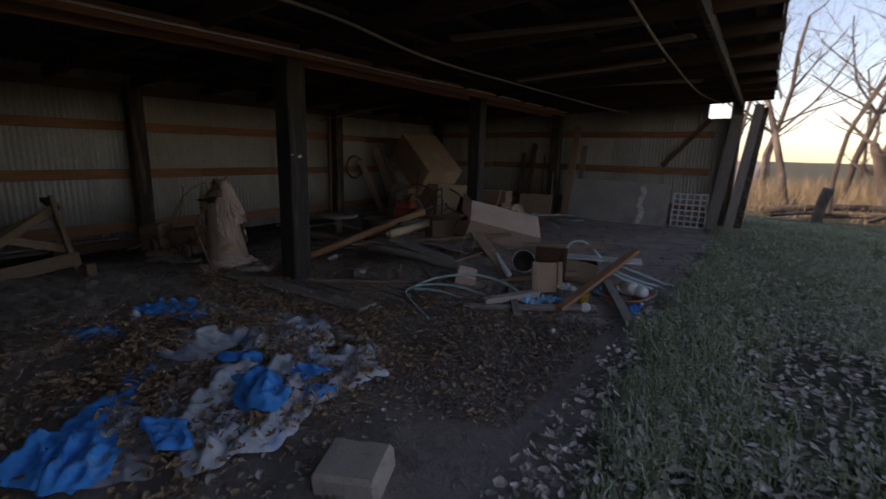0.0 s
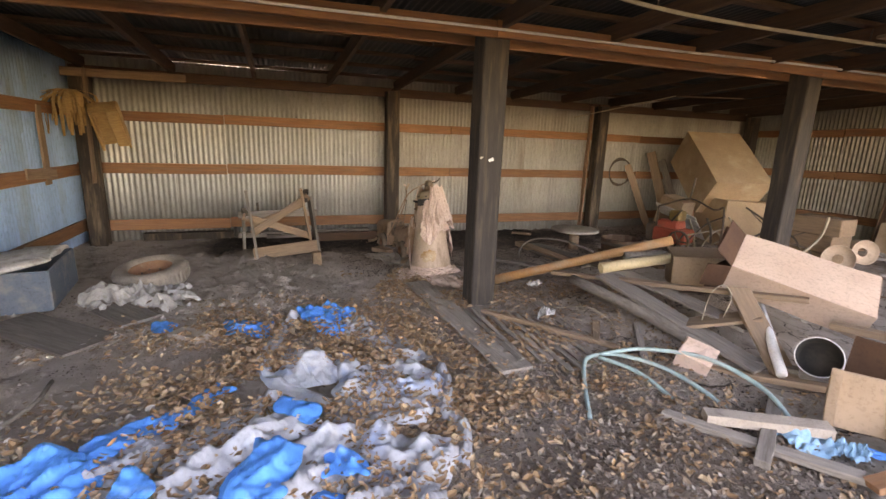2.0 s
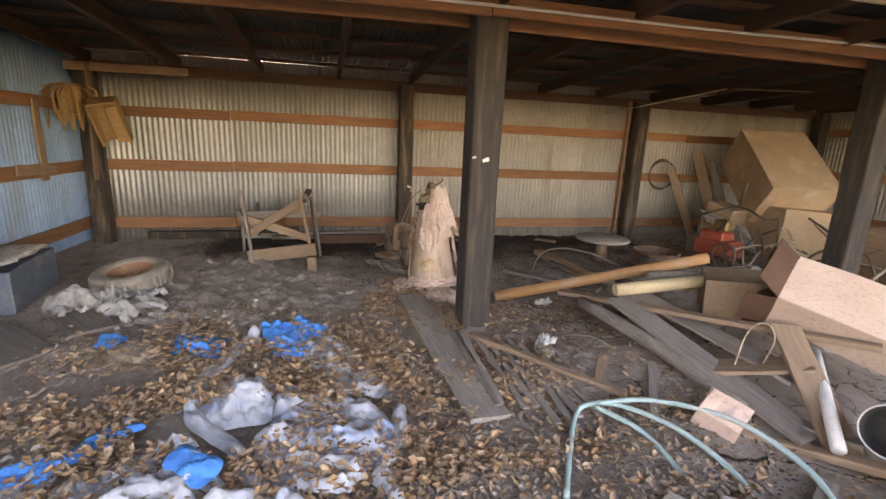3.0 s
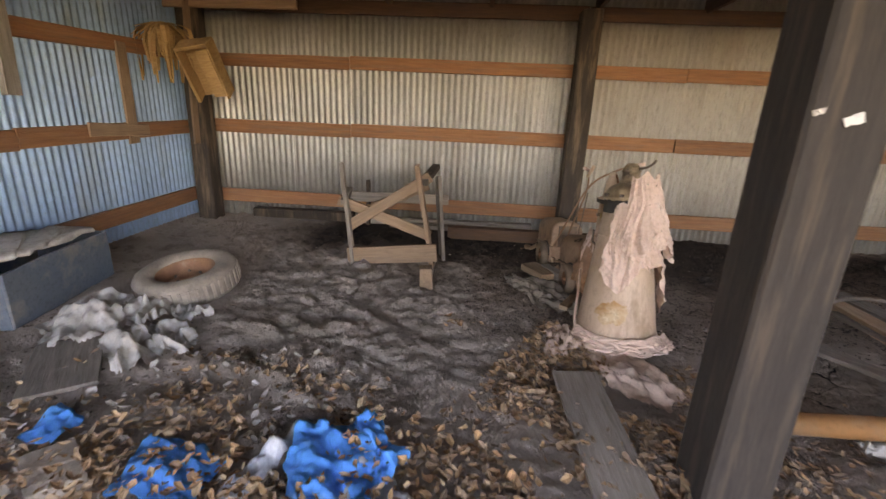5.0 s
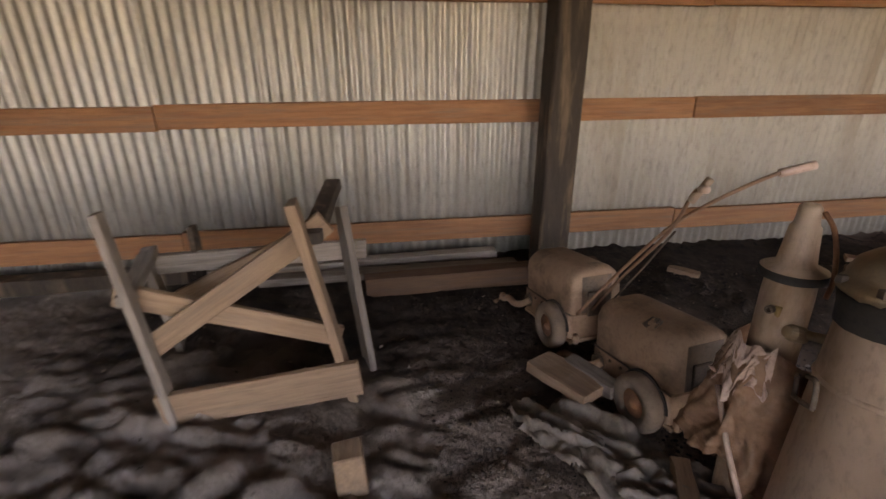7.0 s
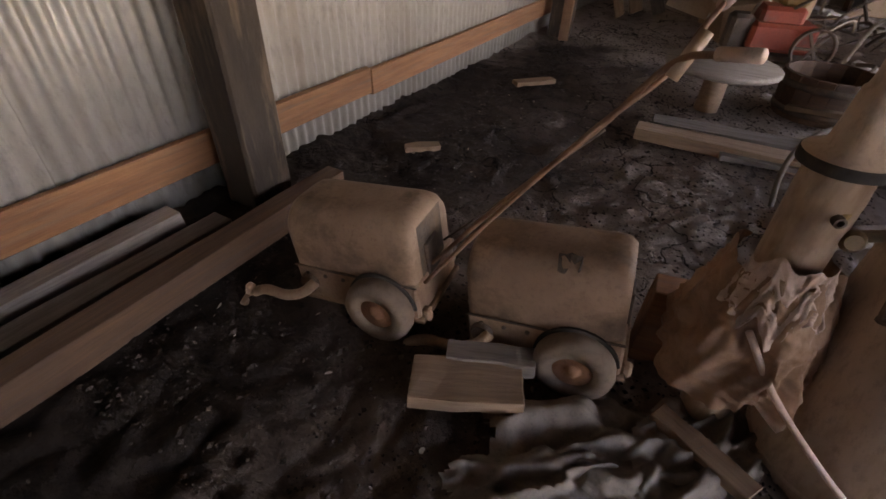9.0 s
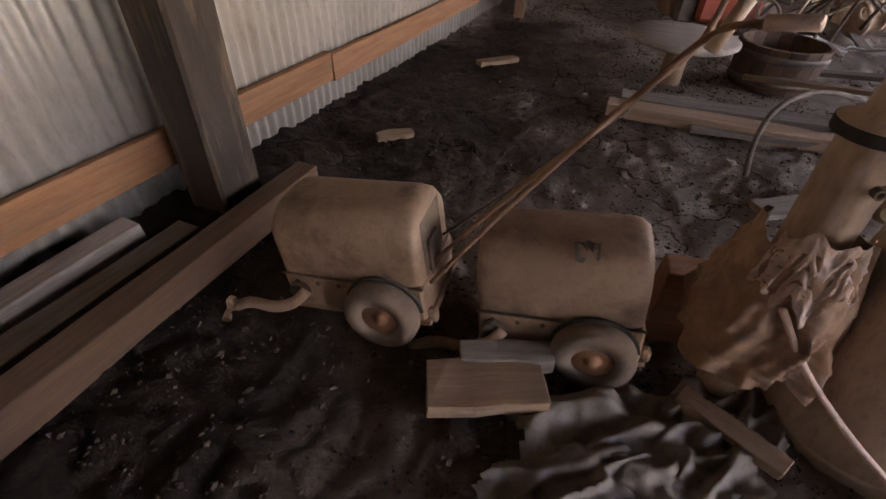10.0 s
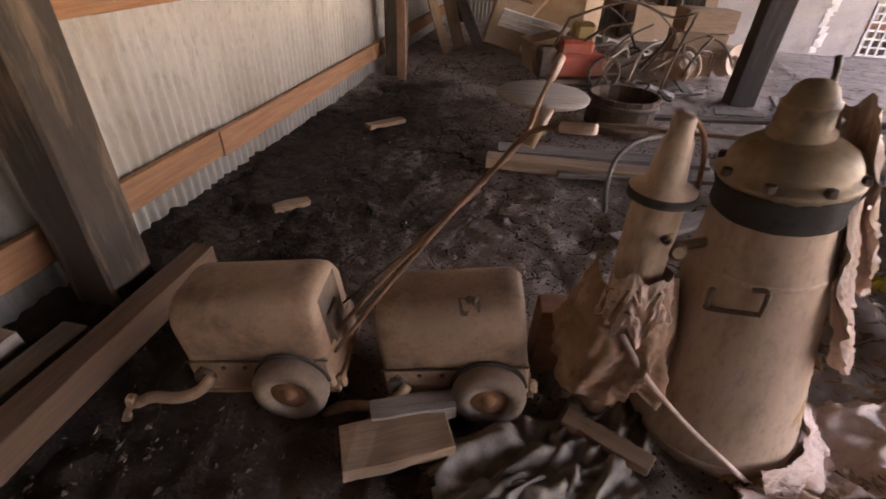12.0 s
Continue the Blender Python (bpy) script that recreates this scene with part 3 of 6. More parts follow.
def carton(name, m, sx, sy, sz, mat, label, inside="brown_card", open_side=None, flaps=False):
    """A cardboard box: five or six panels, its open side with bent flaps."""
    e = empty(name)
    e.matrix_basis = m
    t = 0.006
    sides = {"-x": ((t, sy, sz), (-sx / 2, 0, 0)), "+x": ((t, sy, sz), (sx / 2, 0, 0)), "-y": ((sx, t, sz), (0, -sy / 2, 0)),
             "+y": ((sx, t, sz), (0, sy / 2, 0)), "-z": ((sx, sy, t), (0, 0, -sz / 2)), "+z": ((sx, sy, t), (0, 0, sz / 2))}
    for k, (size, at) in sides.items():
        if k == open_side:
            continue
        bm = bmesh.new()
        add_box(bm, *size, pose(*at), 0.002, 0.006, 2)
        part("panel", bm, mat, e)
    if flaps:
        for k, (ax, sgn) in enumerate((("y", 1), ("y", -1), ("z", 1), ("z", -1))):
            bm = bmesh.new()
            ln = 0.7 * min(sy, sz)
            if ax == "y":
                add_box(bm, ln, t, sz * 0.96, pose(-ln / 2, 0, 0), 0.002, 0.004, 1)
                at = pose(-sx / 2, sgn * sy / 2, 0, 0, 0, -sgn * (12 + 10 * k))
            else:
                add_box(bm, ln, sy * 0.96, t, pose(-ln / 2, 0, 0), 0.002, 0.004, 1)
                at = pose(-sx / 2, 0, sgn * sz / 2, 0, sgn * (25 + 6 * k), 0)
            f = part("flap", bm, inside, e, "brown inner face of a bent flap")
            f.matrix_basis = at
    tagged(e, label, "cardboard box")
    return e


# ---- back bay: stand, tyre, machines, tank ----
def wooden_stand():
    e = tagged(empty("wooden_stand", 0, 0, 0), "old nailed pine trestle with crossed braces on dirt", "trestle")
    zf = -0.15
    board("leg", (-6.38, 1.215, zf), (-6.43, 1.115, 0.73), 0.06, 0.03, "grey_wood", 90, e, "slim grey upright with a split top")
    board("leg", (-6.43, 1.90, zf), (-6.38, 1.75, 0.75), 0.085, 0.035, "tan_wood", 90, e)
    board("leg", (-6.98, 1.02, zf), (-6.80, 1.05, 0.44), 0.085, 0.035, "grey_wood", 90, e)
    board("leg", (-6.62, 1.97, zf), (-6.82, 1.88, 0.60), 0.085, 0.035, "grey_wood", 90, e)
    board("rail", (-6.385, 1.165, -0.062), (-6.36, 1.935, 0.028), 0.15, 0.03, "tan_wood", 90, e, "pale lower rail")
    board("brace", (-6.45, 1.155, 0.185), (-6.47, 1.85, 0.645), 0.09, 0.03, "tan_wood", 90, e)
    board("brace", (-6.50, 1.06, 0.40), (-6.52, 1.86, 0.125), 0.09, 0.03, "tan_wood", 90, e)
    board("brace", (-6.78, 1.16, 0.22), (-6.74, 1.80, 0.53), 0.085, 0.03, "tan_wood", 90, e)
    board("rail", (-6.86, 0.98, 0.36), (-6.86, 1.98, 0.38), 0.09, 0.03, "grey_wood", 90, e)
    board("top_bar", (-6.42, 1.80, 0.60), (-6.98, 1.845, 0.665), 0.07, 0.05, "dark_post", 0, e, "dark worn cross bar")
    board("top_bar", (-6.42, 1.13, 0.40), (-6.86, 1.05, 0.43), 0.06, 0.04, "grey_wood", 0, e)
    board("upright", (-6.86, 1.23, 0.10), (-6.90, 1.22, 0.52), 0.06, 0.03, "dark_post", 90, e)

wooden_stand()
bm = bmesh.new()
add_box(bm, 0.09, 0.1, 0.2, pose(0, 0, 0, 3, 2, 8), 0.005, 0.004)
o = part("wooden_stub", bm, "tan_wood")
o.location = (-5.99, 1.895, -0.068)
tagged(o, "short sawn wooden stub standing in the dirt", "wood block")


def tyre(x, y, z, r, w, tilt, turn, label):
    e = tagged(empty("tyre"), label, "tyre")
    e.matrix_basis = pose(x, y, z, tilt, 0, turn)
    prof = [(0.56, -0.30), (0.60, -0.42), (0.72, -0.52), (0.88, -0.50), (0.96, -0.42), (1.0, -0.30), (1.0, 0.30), (0.96, 0.42), (0.88, 0.50), (0.72, 0.52),
            (0.60, 0.42), (0.56, 0.30), (0.62, 0.26), (0.86, 0.30), (0.90, 0.0), (0.86, -0.30), (0.62, -0.26), (0.56, -0.30)]
    bm = bmesh.new()
    add_lathe(bm, [(a * r, b * w) for a, b in prof], 48)
    bmesh.ops.remove_doubles(bm, verts=bm.verts, dist=0.0005)
    part("casing", bm, "dusty_rubber", e, "", True)
    for k in range(40):
        bm = bmesh.new()
        a = 2 * math.pi * k / 40
        add_box(bm, 0.012, 0.024, w * 0.56, pose(math.cos(a) * r, math.sin(a) * r, 0, 0, 0, math.degrees(a)), 0.003)
        part("tread_block", bm, "dusty_rubber", e)
    bm = bmesh.new()
    rim = [(0.60, 0.30), (0.63, 0.33), (0.56, 0.36), (0.545, 0.22), (0.50, 0.16), (0.49, -0.05), (0.40, -0.12), (0.31, -0.02), (0.20, 0.10), (0.17, 0.12), (0.165, -0.02), (0, -0.03)]
    add_lathe(bm, [(a * r, b * w) for a, b in rim], 40)
    wheel = part("wheel", bm, "hub", e, "rusty pressed-steel wheel inside the tyre", True)
    for k in range(5):
        bm = bmesh.new()
        a = 2 * math.pi * k / 5
        add_lathe(bm, [(0, 0.02), (0.009, 0.02), (0.011, 0)], 6, pose(math.cos(a) * r * 0.25, math.sin(a) * r * 0.25, w * 0.04))
        part("wheel_nut", bm, "old_iron", wheel)
    return e


tyre(-5.575, 0.245, -0.03, 0.335, 0.19, 9, 60, "worn dusty car tyre on a rusty wheel lying flat")


def machine_cart(x, y, rz, label, broken):
    """A small wheeled machine under a rounded sheet hood. x along it, -y its wheel side."""
    e = tagged(empty("machine_cart"), label, "machine cart", "two small machine carts")
    e.matrix_basis = pose(x, y, -0.145, 0, -8, rz)
    L, D = 0.44, 0.28
    bm = bmesh.new()
    sec = [(-D / 2, 0.19), (-D / 2, 0.30)]
    for k in range(7):
        a = math.pi - k * math.pi / 6 * 0.5
        sec.append((-D / 2 + 0.09 + 0.09 * math.cos(a), 0.325 + 0.09 * math.sin(a)))
    sec += [(-y0, z0) for y0, z0 in reversed(sec)]
    xs = [(-L / 2, 0.96), (-L / 2 + 0.012, 0.99), (-L / 2 + 0.03, 1.0), (0, 1.0), (L / 2 - 0.05, 1.0), (L / 2 - 0.02, 0.975), (L / 2, 0.9)]
    rings = [[bm.verts.new((px, py * k, 0.19 + (pz - 0.19) * k)) for py, pz in sec] for px, k in xs]
    for a, c in zip(rings, rings[1:]):
        for j in range(len(sec) - 1):
            bm.faces.new((a[j], a[j + 1], c[j + 1], c[j]))
    bm.faces.new(rings[0])
    bm.faces.new(rings[-1])
    part("hood", bm, "dusty_paint", e, "dust-covered rounded sheet hood", True)
    bm = bmesh.new()
    add_box(bm, L + 0.012, D + 0.012, 0.13, pose(0, 0, 0.135), 0.008)
    body = part("body", bm, "dusty_paint", e)
    bm = bmesh.new()
    add_box(bm, L + 0.03, D + 0.02, 0.02, pose(0.005, 0, 0.07), 0.004)
    part("base_rail", bm, "dusty_paint", e)
    for sy in (-1, 1):
        bm = bmesh.new()
        add_box(bm, L + 0.016, 0.006, 0.007, pose(0, sy * (D / 2 + 0.006), 0.2), 0.001, 0.001, 6)
        part("hood_seam", bm, "old_iron", e, "dark seam under the hood")
    bm = bmesh.new()
    add_box(bm, 0.05, 0.012, 0.03, pose(L / 2 - 0.06, -D / 2 - 0.008, 0.19), 0.003)
    part("latch", bm, "old_iron", e)
    for k in range(6):
        bm = bmesh.new()
        add_lathe(bm, [(0, 0.006), (0.006, 0.005), (0.008, 0)], 8, pose(-L / 2 + 0.04 + k * 0.07, -D / 2 - 0.007, 0.175, 90))
        part("rivet", bm, "old_iron", e)
    for sy in (-1, 1):
        bm = bmesh.new()
        r = 0.115
        prof = [(0.058, -0.03), (0.09, -0.036), (r - 0.006, -0.028), (r, -0.012), (r, 0.012), (r - 0.006, 0.028), (0.09, 0.036), (0.058, 0.03), (0.058, -0.03)]
        add_lathe(bm, prof, 36)
        w = part("wheel", bm, "cart_rubber", e, "dusty rubber wheel", True)
        w.matrix_basis = pose(0.10, sy * (D / 2 + 0.035), r - 0.005, 90, 0, 0)
        bm = bmesh.new()
        add_lathe(bm, [(0, 0.034), (0.014, 0.034), (0.02, 0.022), (0.03, 0.016), (0.056, 0.022), (0.06, 0.0), (0.056, -0.022), (0, -0.016)], 24)
        part("hub", bm, "hub", w, "rusty pressed-steel hub", True)
        # flat black half disc on the body paints the shade inside the arch
        bm = bmesh.new()
        pts = [(0.10 + 0.122 * math.cos(a), 0, 0.11 + 0.124 * math.sin(a)) for a in [math.pi * (0.02 + 0.96 * k / 16) for k in range(17)]]
        for k in range(16):
            p, q = Vector(pts[k]), Vector(pts[k + 1])
            bm.faces.new([bm.verts.new(v) for v in (p + Vector((0, -0.004, 0)), q + Vector((0, -0.004, 0)), q + Vector((0, 0.004, 0)), p + Vector((0, 0.004, 0)))])
        cen = [bm.verts.new((0.10, d, 0.11)) for d in (-0.004,)]
        for k in range(16):
            bm.faces.new((bm.verts.new(Vector(pts[k]) + Vector((0, -0.004, 0))), bm.verts.new(Vector(pts[k + 1]) + Vector((0, -0.004, 0))), cen[0]))
        f = part("wheel_arch", bm, "black_rubber_and_shade", e, "flat black half disc painting the shade of the wheel arch")
        f.location = (0, sy * (D / 2 + 0.011), 0)
    tube_thing("support_arm", [(-0.15, -D / 2 - 0.02, 0.15), (-0.19, -D / 2 - 0.05, 0.12), (-0.26, -D / 2 - 0.06, 0.10), (-0.34, -D / 2 - 0.06, 0.105), (-0.40, -D / 2 - 0.06, 0.08), (-0.43, -D / 2 - 0.06, 0.05)], 0.018, "dusty_paint", parent=e, n=16)
    if not broken:
        bm = bmesh.new()
        add_box(bm, 0.03, 0.12, 0.03, pose(-0.44, -D / 2 - 0.06, 0.055, 0, 0, 20), 0.006)
        add_box(bm, 0.03, 0.03, 0.07, pose(-0.43, -D / 2 - 0.06, 0.075, 0, 20, 0), 0.006)
        part("foot", bm, "dusty_paint", e)
    bm = bmesh.new()
    add_lathe(bm, [(0, 0.012), (0.03, 0.012), (0.035, 0), (0.035, -0.03)], 16, pose(-0.18, -D / 2 - 0.012, 0.14, 90))
    part("pivot", bm, "old_iron", e)
    bm = bmesh.new()
    add_box(bm, 0.03, 0.03, 0.05, pose(L / 2 + 0.02, -D / 2 + 0.02, 0.085), 0.008)
    part("corner_lug", bm, "dusty_paint", e)
    bm = bmesh.new()
    add_box(bm, 0.01, D * 0.6, 0.2, pose(L / 2 - 0.004, 0, 0.28), 0.004)
    add_box(bm, 0.016, D * 0.3, 0.12, pose(L / 2 + 0.002, -0.01, 0.24), 0.004)
    part("end_grille", bm, "old_iron", e, "dark open end with grille")
    return e


g1 = machine_cart(-6.80, 3.02, 8, "dust-covered small wheeled machine with rounded hood", False)
g2 = machine_cart(-6.21, 3.14, 9, "dusty wheeled machine with a dent in its hood", True)
bm = bmesh.new()
add_box(bm, 0.05, 0.05, 0.006, pose(0.06, -0.085, 0.403, 30, 0, 10), 0.002, 0.012, 2)
part("torn_patch", bm, "old_iron", g2, "dark torn patch in the hood")
# tow handle of the first cart
handle = tagged(empty("tow_handle"), "long rusty tow handle bars with pale grips", "handle")
tube_thing("shaft", [(-6.57, 2.93, 0.10), (-6.40, 2.99, 0.37), (-6.22, 3.05, 0.63), (-6.12, 3.11, 0.75), (-6.09, 3.22, 0.82), (-6.07, 3.30, 0.86), (-6.056, 3.375, 0.88)], 0.0065, "pole", parent=handle, n=30)
tube_thing("shaft", [(-6.60, 3.02, 0.10), (-6.42, 3.04, 0.36), (-6.22, 3.06, 0.62), (-6.11, 3.04, 0.79), (-6.03, 3.0, 0.83), (-5.99, 2.98, 0.84)], 0.0065, "pole", parent=handle, n=30)
tube_thing("brace_rod", [(-6.62, 3.12, 0.12), (-6.42, 3.10, 0.36), (-6.2, 3.07, 0.63)], 0.004, "old_iron", parent=handle, n=10)
tube_thing("grip", [(-6.072, 3.30, 0.858), (-6.052, 3.40, 0.885)], 0.014, "pink_sheet", "pale pink rubber grip", parent=handle)
tube_thing("grip", [(-6.04, 3.01, 0.828), (-5.975, 2.975, 0.843)], 0.012, "pink_sheet", "pale pink rubber grip", parent=handle)
tube_thing("cross_joint", [(-6.10, 3.03, 0.77), (-6.07, 3.06, 0.85)], 0.013, "tank", parent=handle)


def gas_tank():
    e = empty("gas_tank")
    e.matrix_basis = pose(-5.385, 3.17, -0.14, 0.8, -8.2, 0)
    tagged(e, "tall dusty steel tank with domed cap in torn wrapping", "tank")
    bm = bmesh.new()
    add_lathe(bm, [(0, 0), (0.22, 0), (0.240, 0.02), (0.242, 0.06), (0.236, 0.09), (0.190, 0.42), (0.152, 0.68), (0.134, 0.80), (0.126, 0.845), (0, 0.845)], 48)
    part("body", bm, "tank", e, "tan dusty cylinder with stains", True)
    for z in (0.075, 0.66):
        bm = bmesh.new()
        rr = 0.2375 if z < 0.3 else 0.1545
        add_lathe(bm, [(rr, z - 0.008), (rr + 0.006, z), (rr, z + 0.008)], 48)
        part("hoop", bm, "tank", e, "", True)
    bm = bmesh.new()
    add_lathe(bm, [(0.110, 0.83), (0.128, 0.835), (0.132, 0.872), (0.142, 0.876), (0.146, 0.884), (0.144, 0.892), (0.130, 0.900), (0.129, 0.918), (0.114, 0.944), (0.088, 0.962), (0.064, 0.972), (0.062, 0.978), (0.0, 0.982)], 40)
    part("lid", bm, "lid_metal", e, "tarnished dark domed lid with flange", True)
    bm = bmesh.new()
    add_lathe(bm, [(0.130, 0.790), (0.140, 0.800), (0.137, 0.840), (0.142, 0.868), (0.132, 0.873)], 40)
    for v in bm.verts:
        q = 0.008 * noise.noise((v.co.x * 30, v.co.y * 30, v.co.z * 20))
        v.co += Vector((v.co.x, v.co.y, 0)).normalized() * q + Vector((0, 0, 1.6 * q))
    part("collar", bm, "black_rubber_and_shade", e, "black sagging band under the lid", True)
    bm = bmesh.new()
    add_lathe(bm, [(0.064, 0.975), (0.066, 0.985), (0.053, 0.992), (0.051, 1.035), (0.055, 1.038), (0.055, 1.048), (0.048, 1.052), (0.041, 1.075), (0.026, 1.089), (0.0, 1.092)], 28)
    part("neck", bm, "lid_metal", e, "", True)
    tube_thing("pipe", [(0.03, 0.03, 1.06), (0.055, 0.06, 1.065), (0.07, 0.09, 1.085), (0.075, 0.11, 1.11)], 0.007, "old_iron", parent=e, n=12)
    for k in range(8):
        a = k * math.pi / 4 + 0.2
        bm = bmesh.new()
        add_lathe(bm, [(0, 0.018), (0.012, 0.016), (0.014, 0)], 6, pose(0.137 * math.cos(a), 0.137 * math.sin(a), 0.892))
        part("lid_bolt", bm, "old_iron", e)
    # carrying handle on the side seen from the carts
    a0 = radians(-118)
    hp = []
    for da, z in ((-0.30, 0.50), (-0.34, 0.50), (-0.34, 0.455), (-0.30, 0.445), (0.22, 0.475), (0.27, 0.48), (0.28, 0.53), (0.24, 0.545), (0.10, 0.54)):
        hp.append((0.183 * math.cos(a0 + da), 0.183 * math.sin(a0 + da), z + 0.13))
    tube_thing("side_handle", hp, 0.0065, "old_iron", parent=e, n=40, seg=8)
    # rust patch low on the side towards the open front
    bm = bmesh.new()
    for i in range(42):
        for j in range(30):
            a, z = radians(-55 + i * 1.4), 0.13 + j * 0.006
            if ((i - 20.5) / 20.5) ** 2 + ((j - 14.5) / 14.5) ** 2 < 0.62 + 0.55 * noise.noise((i * 0.15, j * 0.15, 3)):
                rp = lambda zz: 0.2370 - 0.140 * (zz - 0.09)
                c = [(rp(z + q * 0.006) * math.cos(a + p * radians(1.4)), rp(z + q * 0.006) * math.sin(a + p * radians(1.4)), z + q * 0.006) for p, q in ((0, 0), (1, 0), (1, 1), (0, 1))]
                bm.faces.new([bm.verts.new(v) for v in c])
    part("rust_patch", bm, "tank_rust", e, "flaking orange rust patch")

    def wrap(name, cx, cy, r0, a0, a1, z0, z1, seed, flare=0.03, n=46, drop=0.12, taper=0.14, under=None, mat="pink_sheet"):
        b = bmesh.new()
        rows = []
        for j in range(n + 1):
            v = j / n
            row = []
            for i in range(n + 1):
                u = i / n
                a = radians(a0 + (a1 - a0) * u)
                top = z1 + 0.04 * noise.noise((u * 5, seed, 1))
                low = z0 + drop * noise.noise((u * 4 + seed, 2, seed)) + 0.02 * noise.noise((u * 13 + seed, 5, seed))
                z = top + (low - top) * v
                skew = u + 0.10 * noise.noise((u * 2 + seed, v * 2.5, 5)) + 0.12 * v
                fold = 1 - abs(noise.noise((skew * 8 + seed, v * 1.3, 3))) * 2.4
                pleat = 1 - abs(noise.noise((skew * 21 + seed, v * 2.6, 9))) * 2.6
                crush = 1 - abs(noise.noise((u * 13 - v * 9 + seed, v * 12 + u * 5, 14))) * 2.6
                fold = 0.62 * fold + 0.30 * pleat + 0.08 * crush
                r = r0 + 0.008 + taper * (0.72 - max(0.0, z)) + flare * (0.35 + v) * (0.55 * fold + 0.45) + 0.012 * max(0, noise.noise((u * 9, v * 6, seed)))
                row.append(b.verts.new((cx + r * math.cos(a), cy + r * math.sin(a), max(0.012, z))))
            rows.append(row)
        for p, q in zip(rows, rows[1:]):
            for i in range(n):
                if noise.noise((i * 0.21 + seed * 5, rows.index(p) * 0.21, 8)) < (0.56 if mat == "pink_sheet" else 0.9):
                    b.faces.new((p[i], p[i + 1], q[i + 1], q[i]))
        for v in [v for v in b.verts if not v.link_faces]:
            b.verts.remove(v)
        part(name, b, mat, under or e, "torn crumpled pinkish wrapping" if mat == "pink_sheet" else "crumpled brown wrapping", True)

    # small canister beside the tank
    bm = bmesh.new()
    add_lathe(bm, [(0, 0), (0.058, 0), (0.062, 0.02), (0.062, 0.70), (0.060, 0.75), (0.057, 0.77), (0, 0.77)], 32)
    o = part("canister", bm, "tank", e, "slim pale canister", True)
    o.matrix_basis = pose(-0.355, -0.05, 0.085, -0.8, 6.5, 0)
    bm = bmesh.new()
    add_lathe(bm, [(0.062, 0.765), (0.078, 0.772), (0.078, 0.785), (0.046, 0.80), (0.041, 0.84), (0.035, 0.90), (0.030, 0.905), (0.026, 0.925), (0.026, 0.950), (0.018, 0.960), (0, 0.962)], 28)
    part("canister_cap", bm, "tank", o, "conical cap", True)
    bm = bmesh.new()
    add_lathe(bm, [(0.063, 0.755), (0.080, 0.762), (0.080, 0.784), (0.063, 0.788)], 28)
    part("canister_ring", bm, "black_rubber_and_shade", o, "dark rim", True)
    bm = bmesh.new()
    add_tube(bm, [(0.02, -0.055, 0.68), (0.026, -0.074, 0.68)], 0.011, 12, hollow=0.6)
    part("spout", bm, "old_iron", o)
    wrap("wrapping", 0, 0, 0.128, -46, 105, 0.42, 0.86, 1.3, 0.070, 90, 0.36)
    wrap("wrapping", 0.02, 0.03, 0.130, -30, 100, 0.60, 1.02, 4.1, 0.070, 80, 0.16)
    wrap("skirt", 0, 0, 0.142, -75, 80, 0.0, 0.10, 2.2, 0.08, 70, 0.02)
    wrap("wrapping", 0, 0, 0.060, -225, 55, 0.20, 0.55, 7.3, 0.075, 80, 0.16, 0.07, o, "brown_wrap")
    wrap("wrapping", 0, 0, 0.066, -140, -40, 0.42, 0.57, 3.6, 0.035, 50, 0.10, 0.07, o, "pink_sheet")
    tube_thing("cord", [(-0.33, -0.17, 0.50), (-0.25, -0.19, 0.36), (-0.13, -0.22, 0.22), (-0.02, -0.25, 0.12), (0.06, -0.25, 0.03)], 0.008, "pink_sheet", parent=e, n=20)
    tube_thing("bail", [(0.028, 0.012, 0.945), (0.055, 0.02, 0.91), (0.075, 0.025, 0.85), (0.084, 0.03, 0.775), (0.078, 0.03, 0.73)], 0.006, "hub", parent=o, n=14, seg=8)
    tube_thing("valve_pipe", [(-0.315, -0.05, 0.70), (-0.26, -0.05, 0.715), (-0.21, -0.04, 0.70), (-0.14, -0.03, 0.71)], 0.013, "lid_metal", parent=e, n=14)
    tube_thing("valve_stem", [(-0.25, -0.06, 0.70), (-0.25, -0.085, 0.74), (-0.245, -0.09, 0.77)], 0.009, "brass", parent=e, n=6)
    bm = bmesh.new()
    add_lathe(bm, [(0, -0.03), (0.03, -0.03), (0.03, 0.02), (0.02, 0.04), (0, 0.04)], 14, pose(-0.215, -0.06, 0.70, 70) @ Matrix.Scale(0.75, 4))
    part("valve", bm, "lid_metal", e)


gas_tank()
t = tagged(empty("torn_wrapping_heap"), "crumpled pinkish plastic lying by the tank", "plastic sheet")
cloth("sheet_piece", "pink_sheet", -4.92, 3.12, 0.34, 0.16, 25, 0.09, 3.3, 34, parent=t)
cloth("sheet_piece", "pink_sheet", -5.22, 2.82, 0.20, 0.12, -20, 0.08, 5.1, 26, parent=t)
t = tagged(empty("black_plastic_heap"), "dusty crumpled black plastic on dark soil", "plastic sheet")
cloth("sheet_piece", "dark_sheet", -5.95, 2.82, 0.32, 0.17, 20, 0.11, 1.7, 46, parent=t, cs=2.6, sharp=4.5, cr=0.2)
cloth("sheet_piece", "dark_sheet", -5.75, 2.95, 0.22, 0.15, 60, 0.13, 6.2, 40, parent=t, cs=2.6, sharp=4.5, cr=0.2)
cloth("sheet_piece", "dark_sheet", -6.05, 2.66, 0.26, 0.10, 30, 0.12, 8.4, 36, parent=t, cs=2.6, sharp=4.5, cr=0.2)
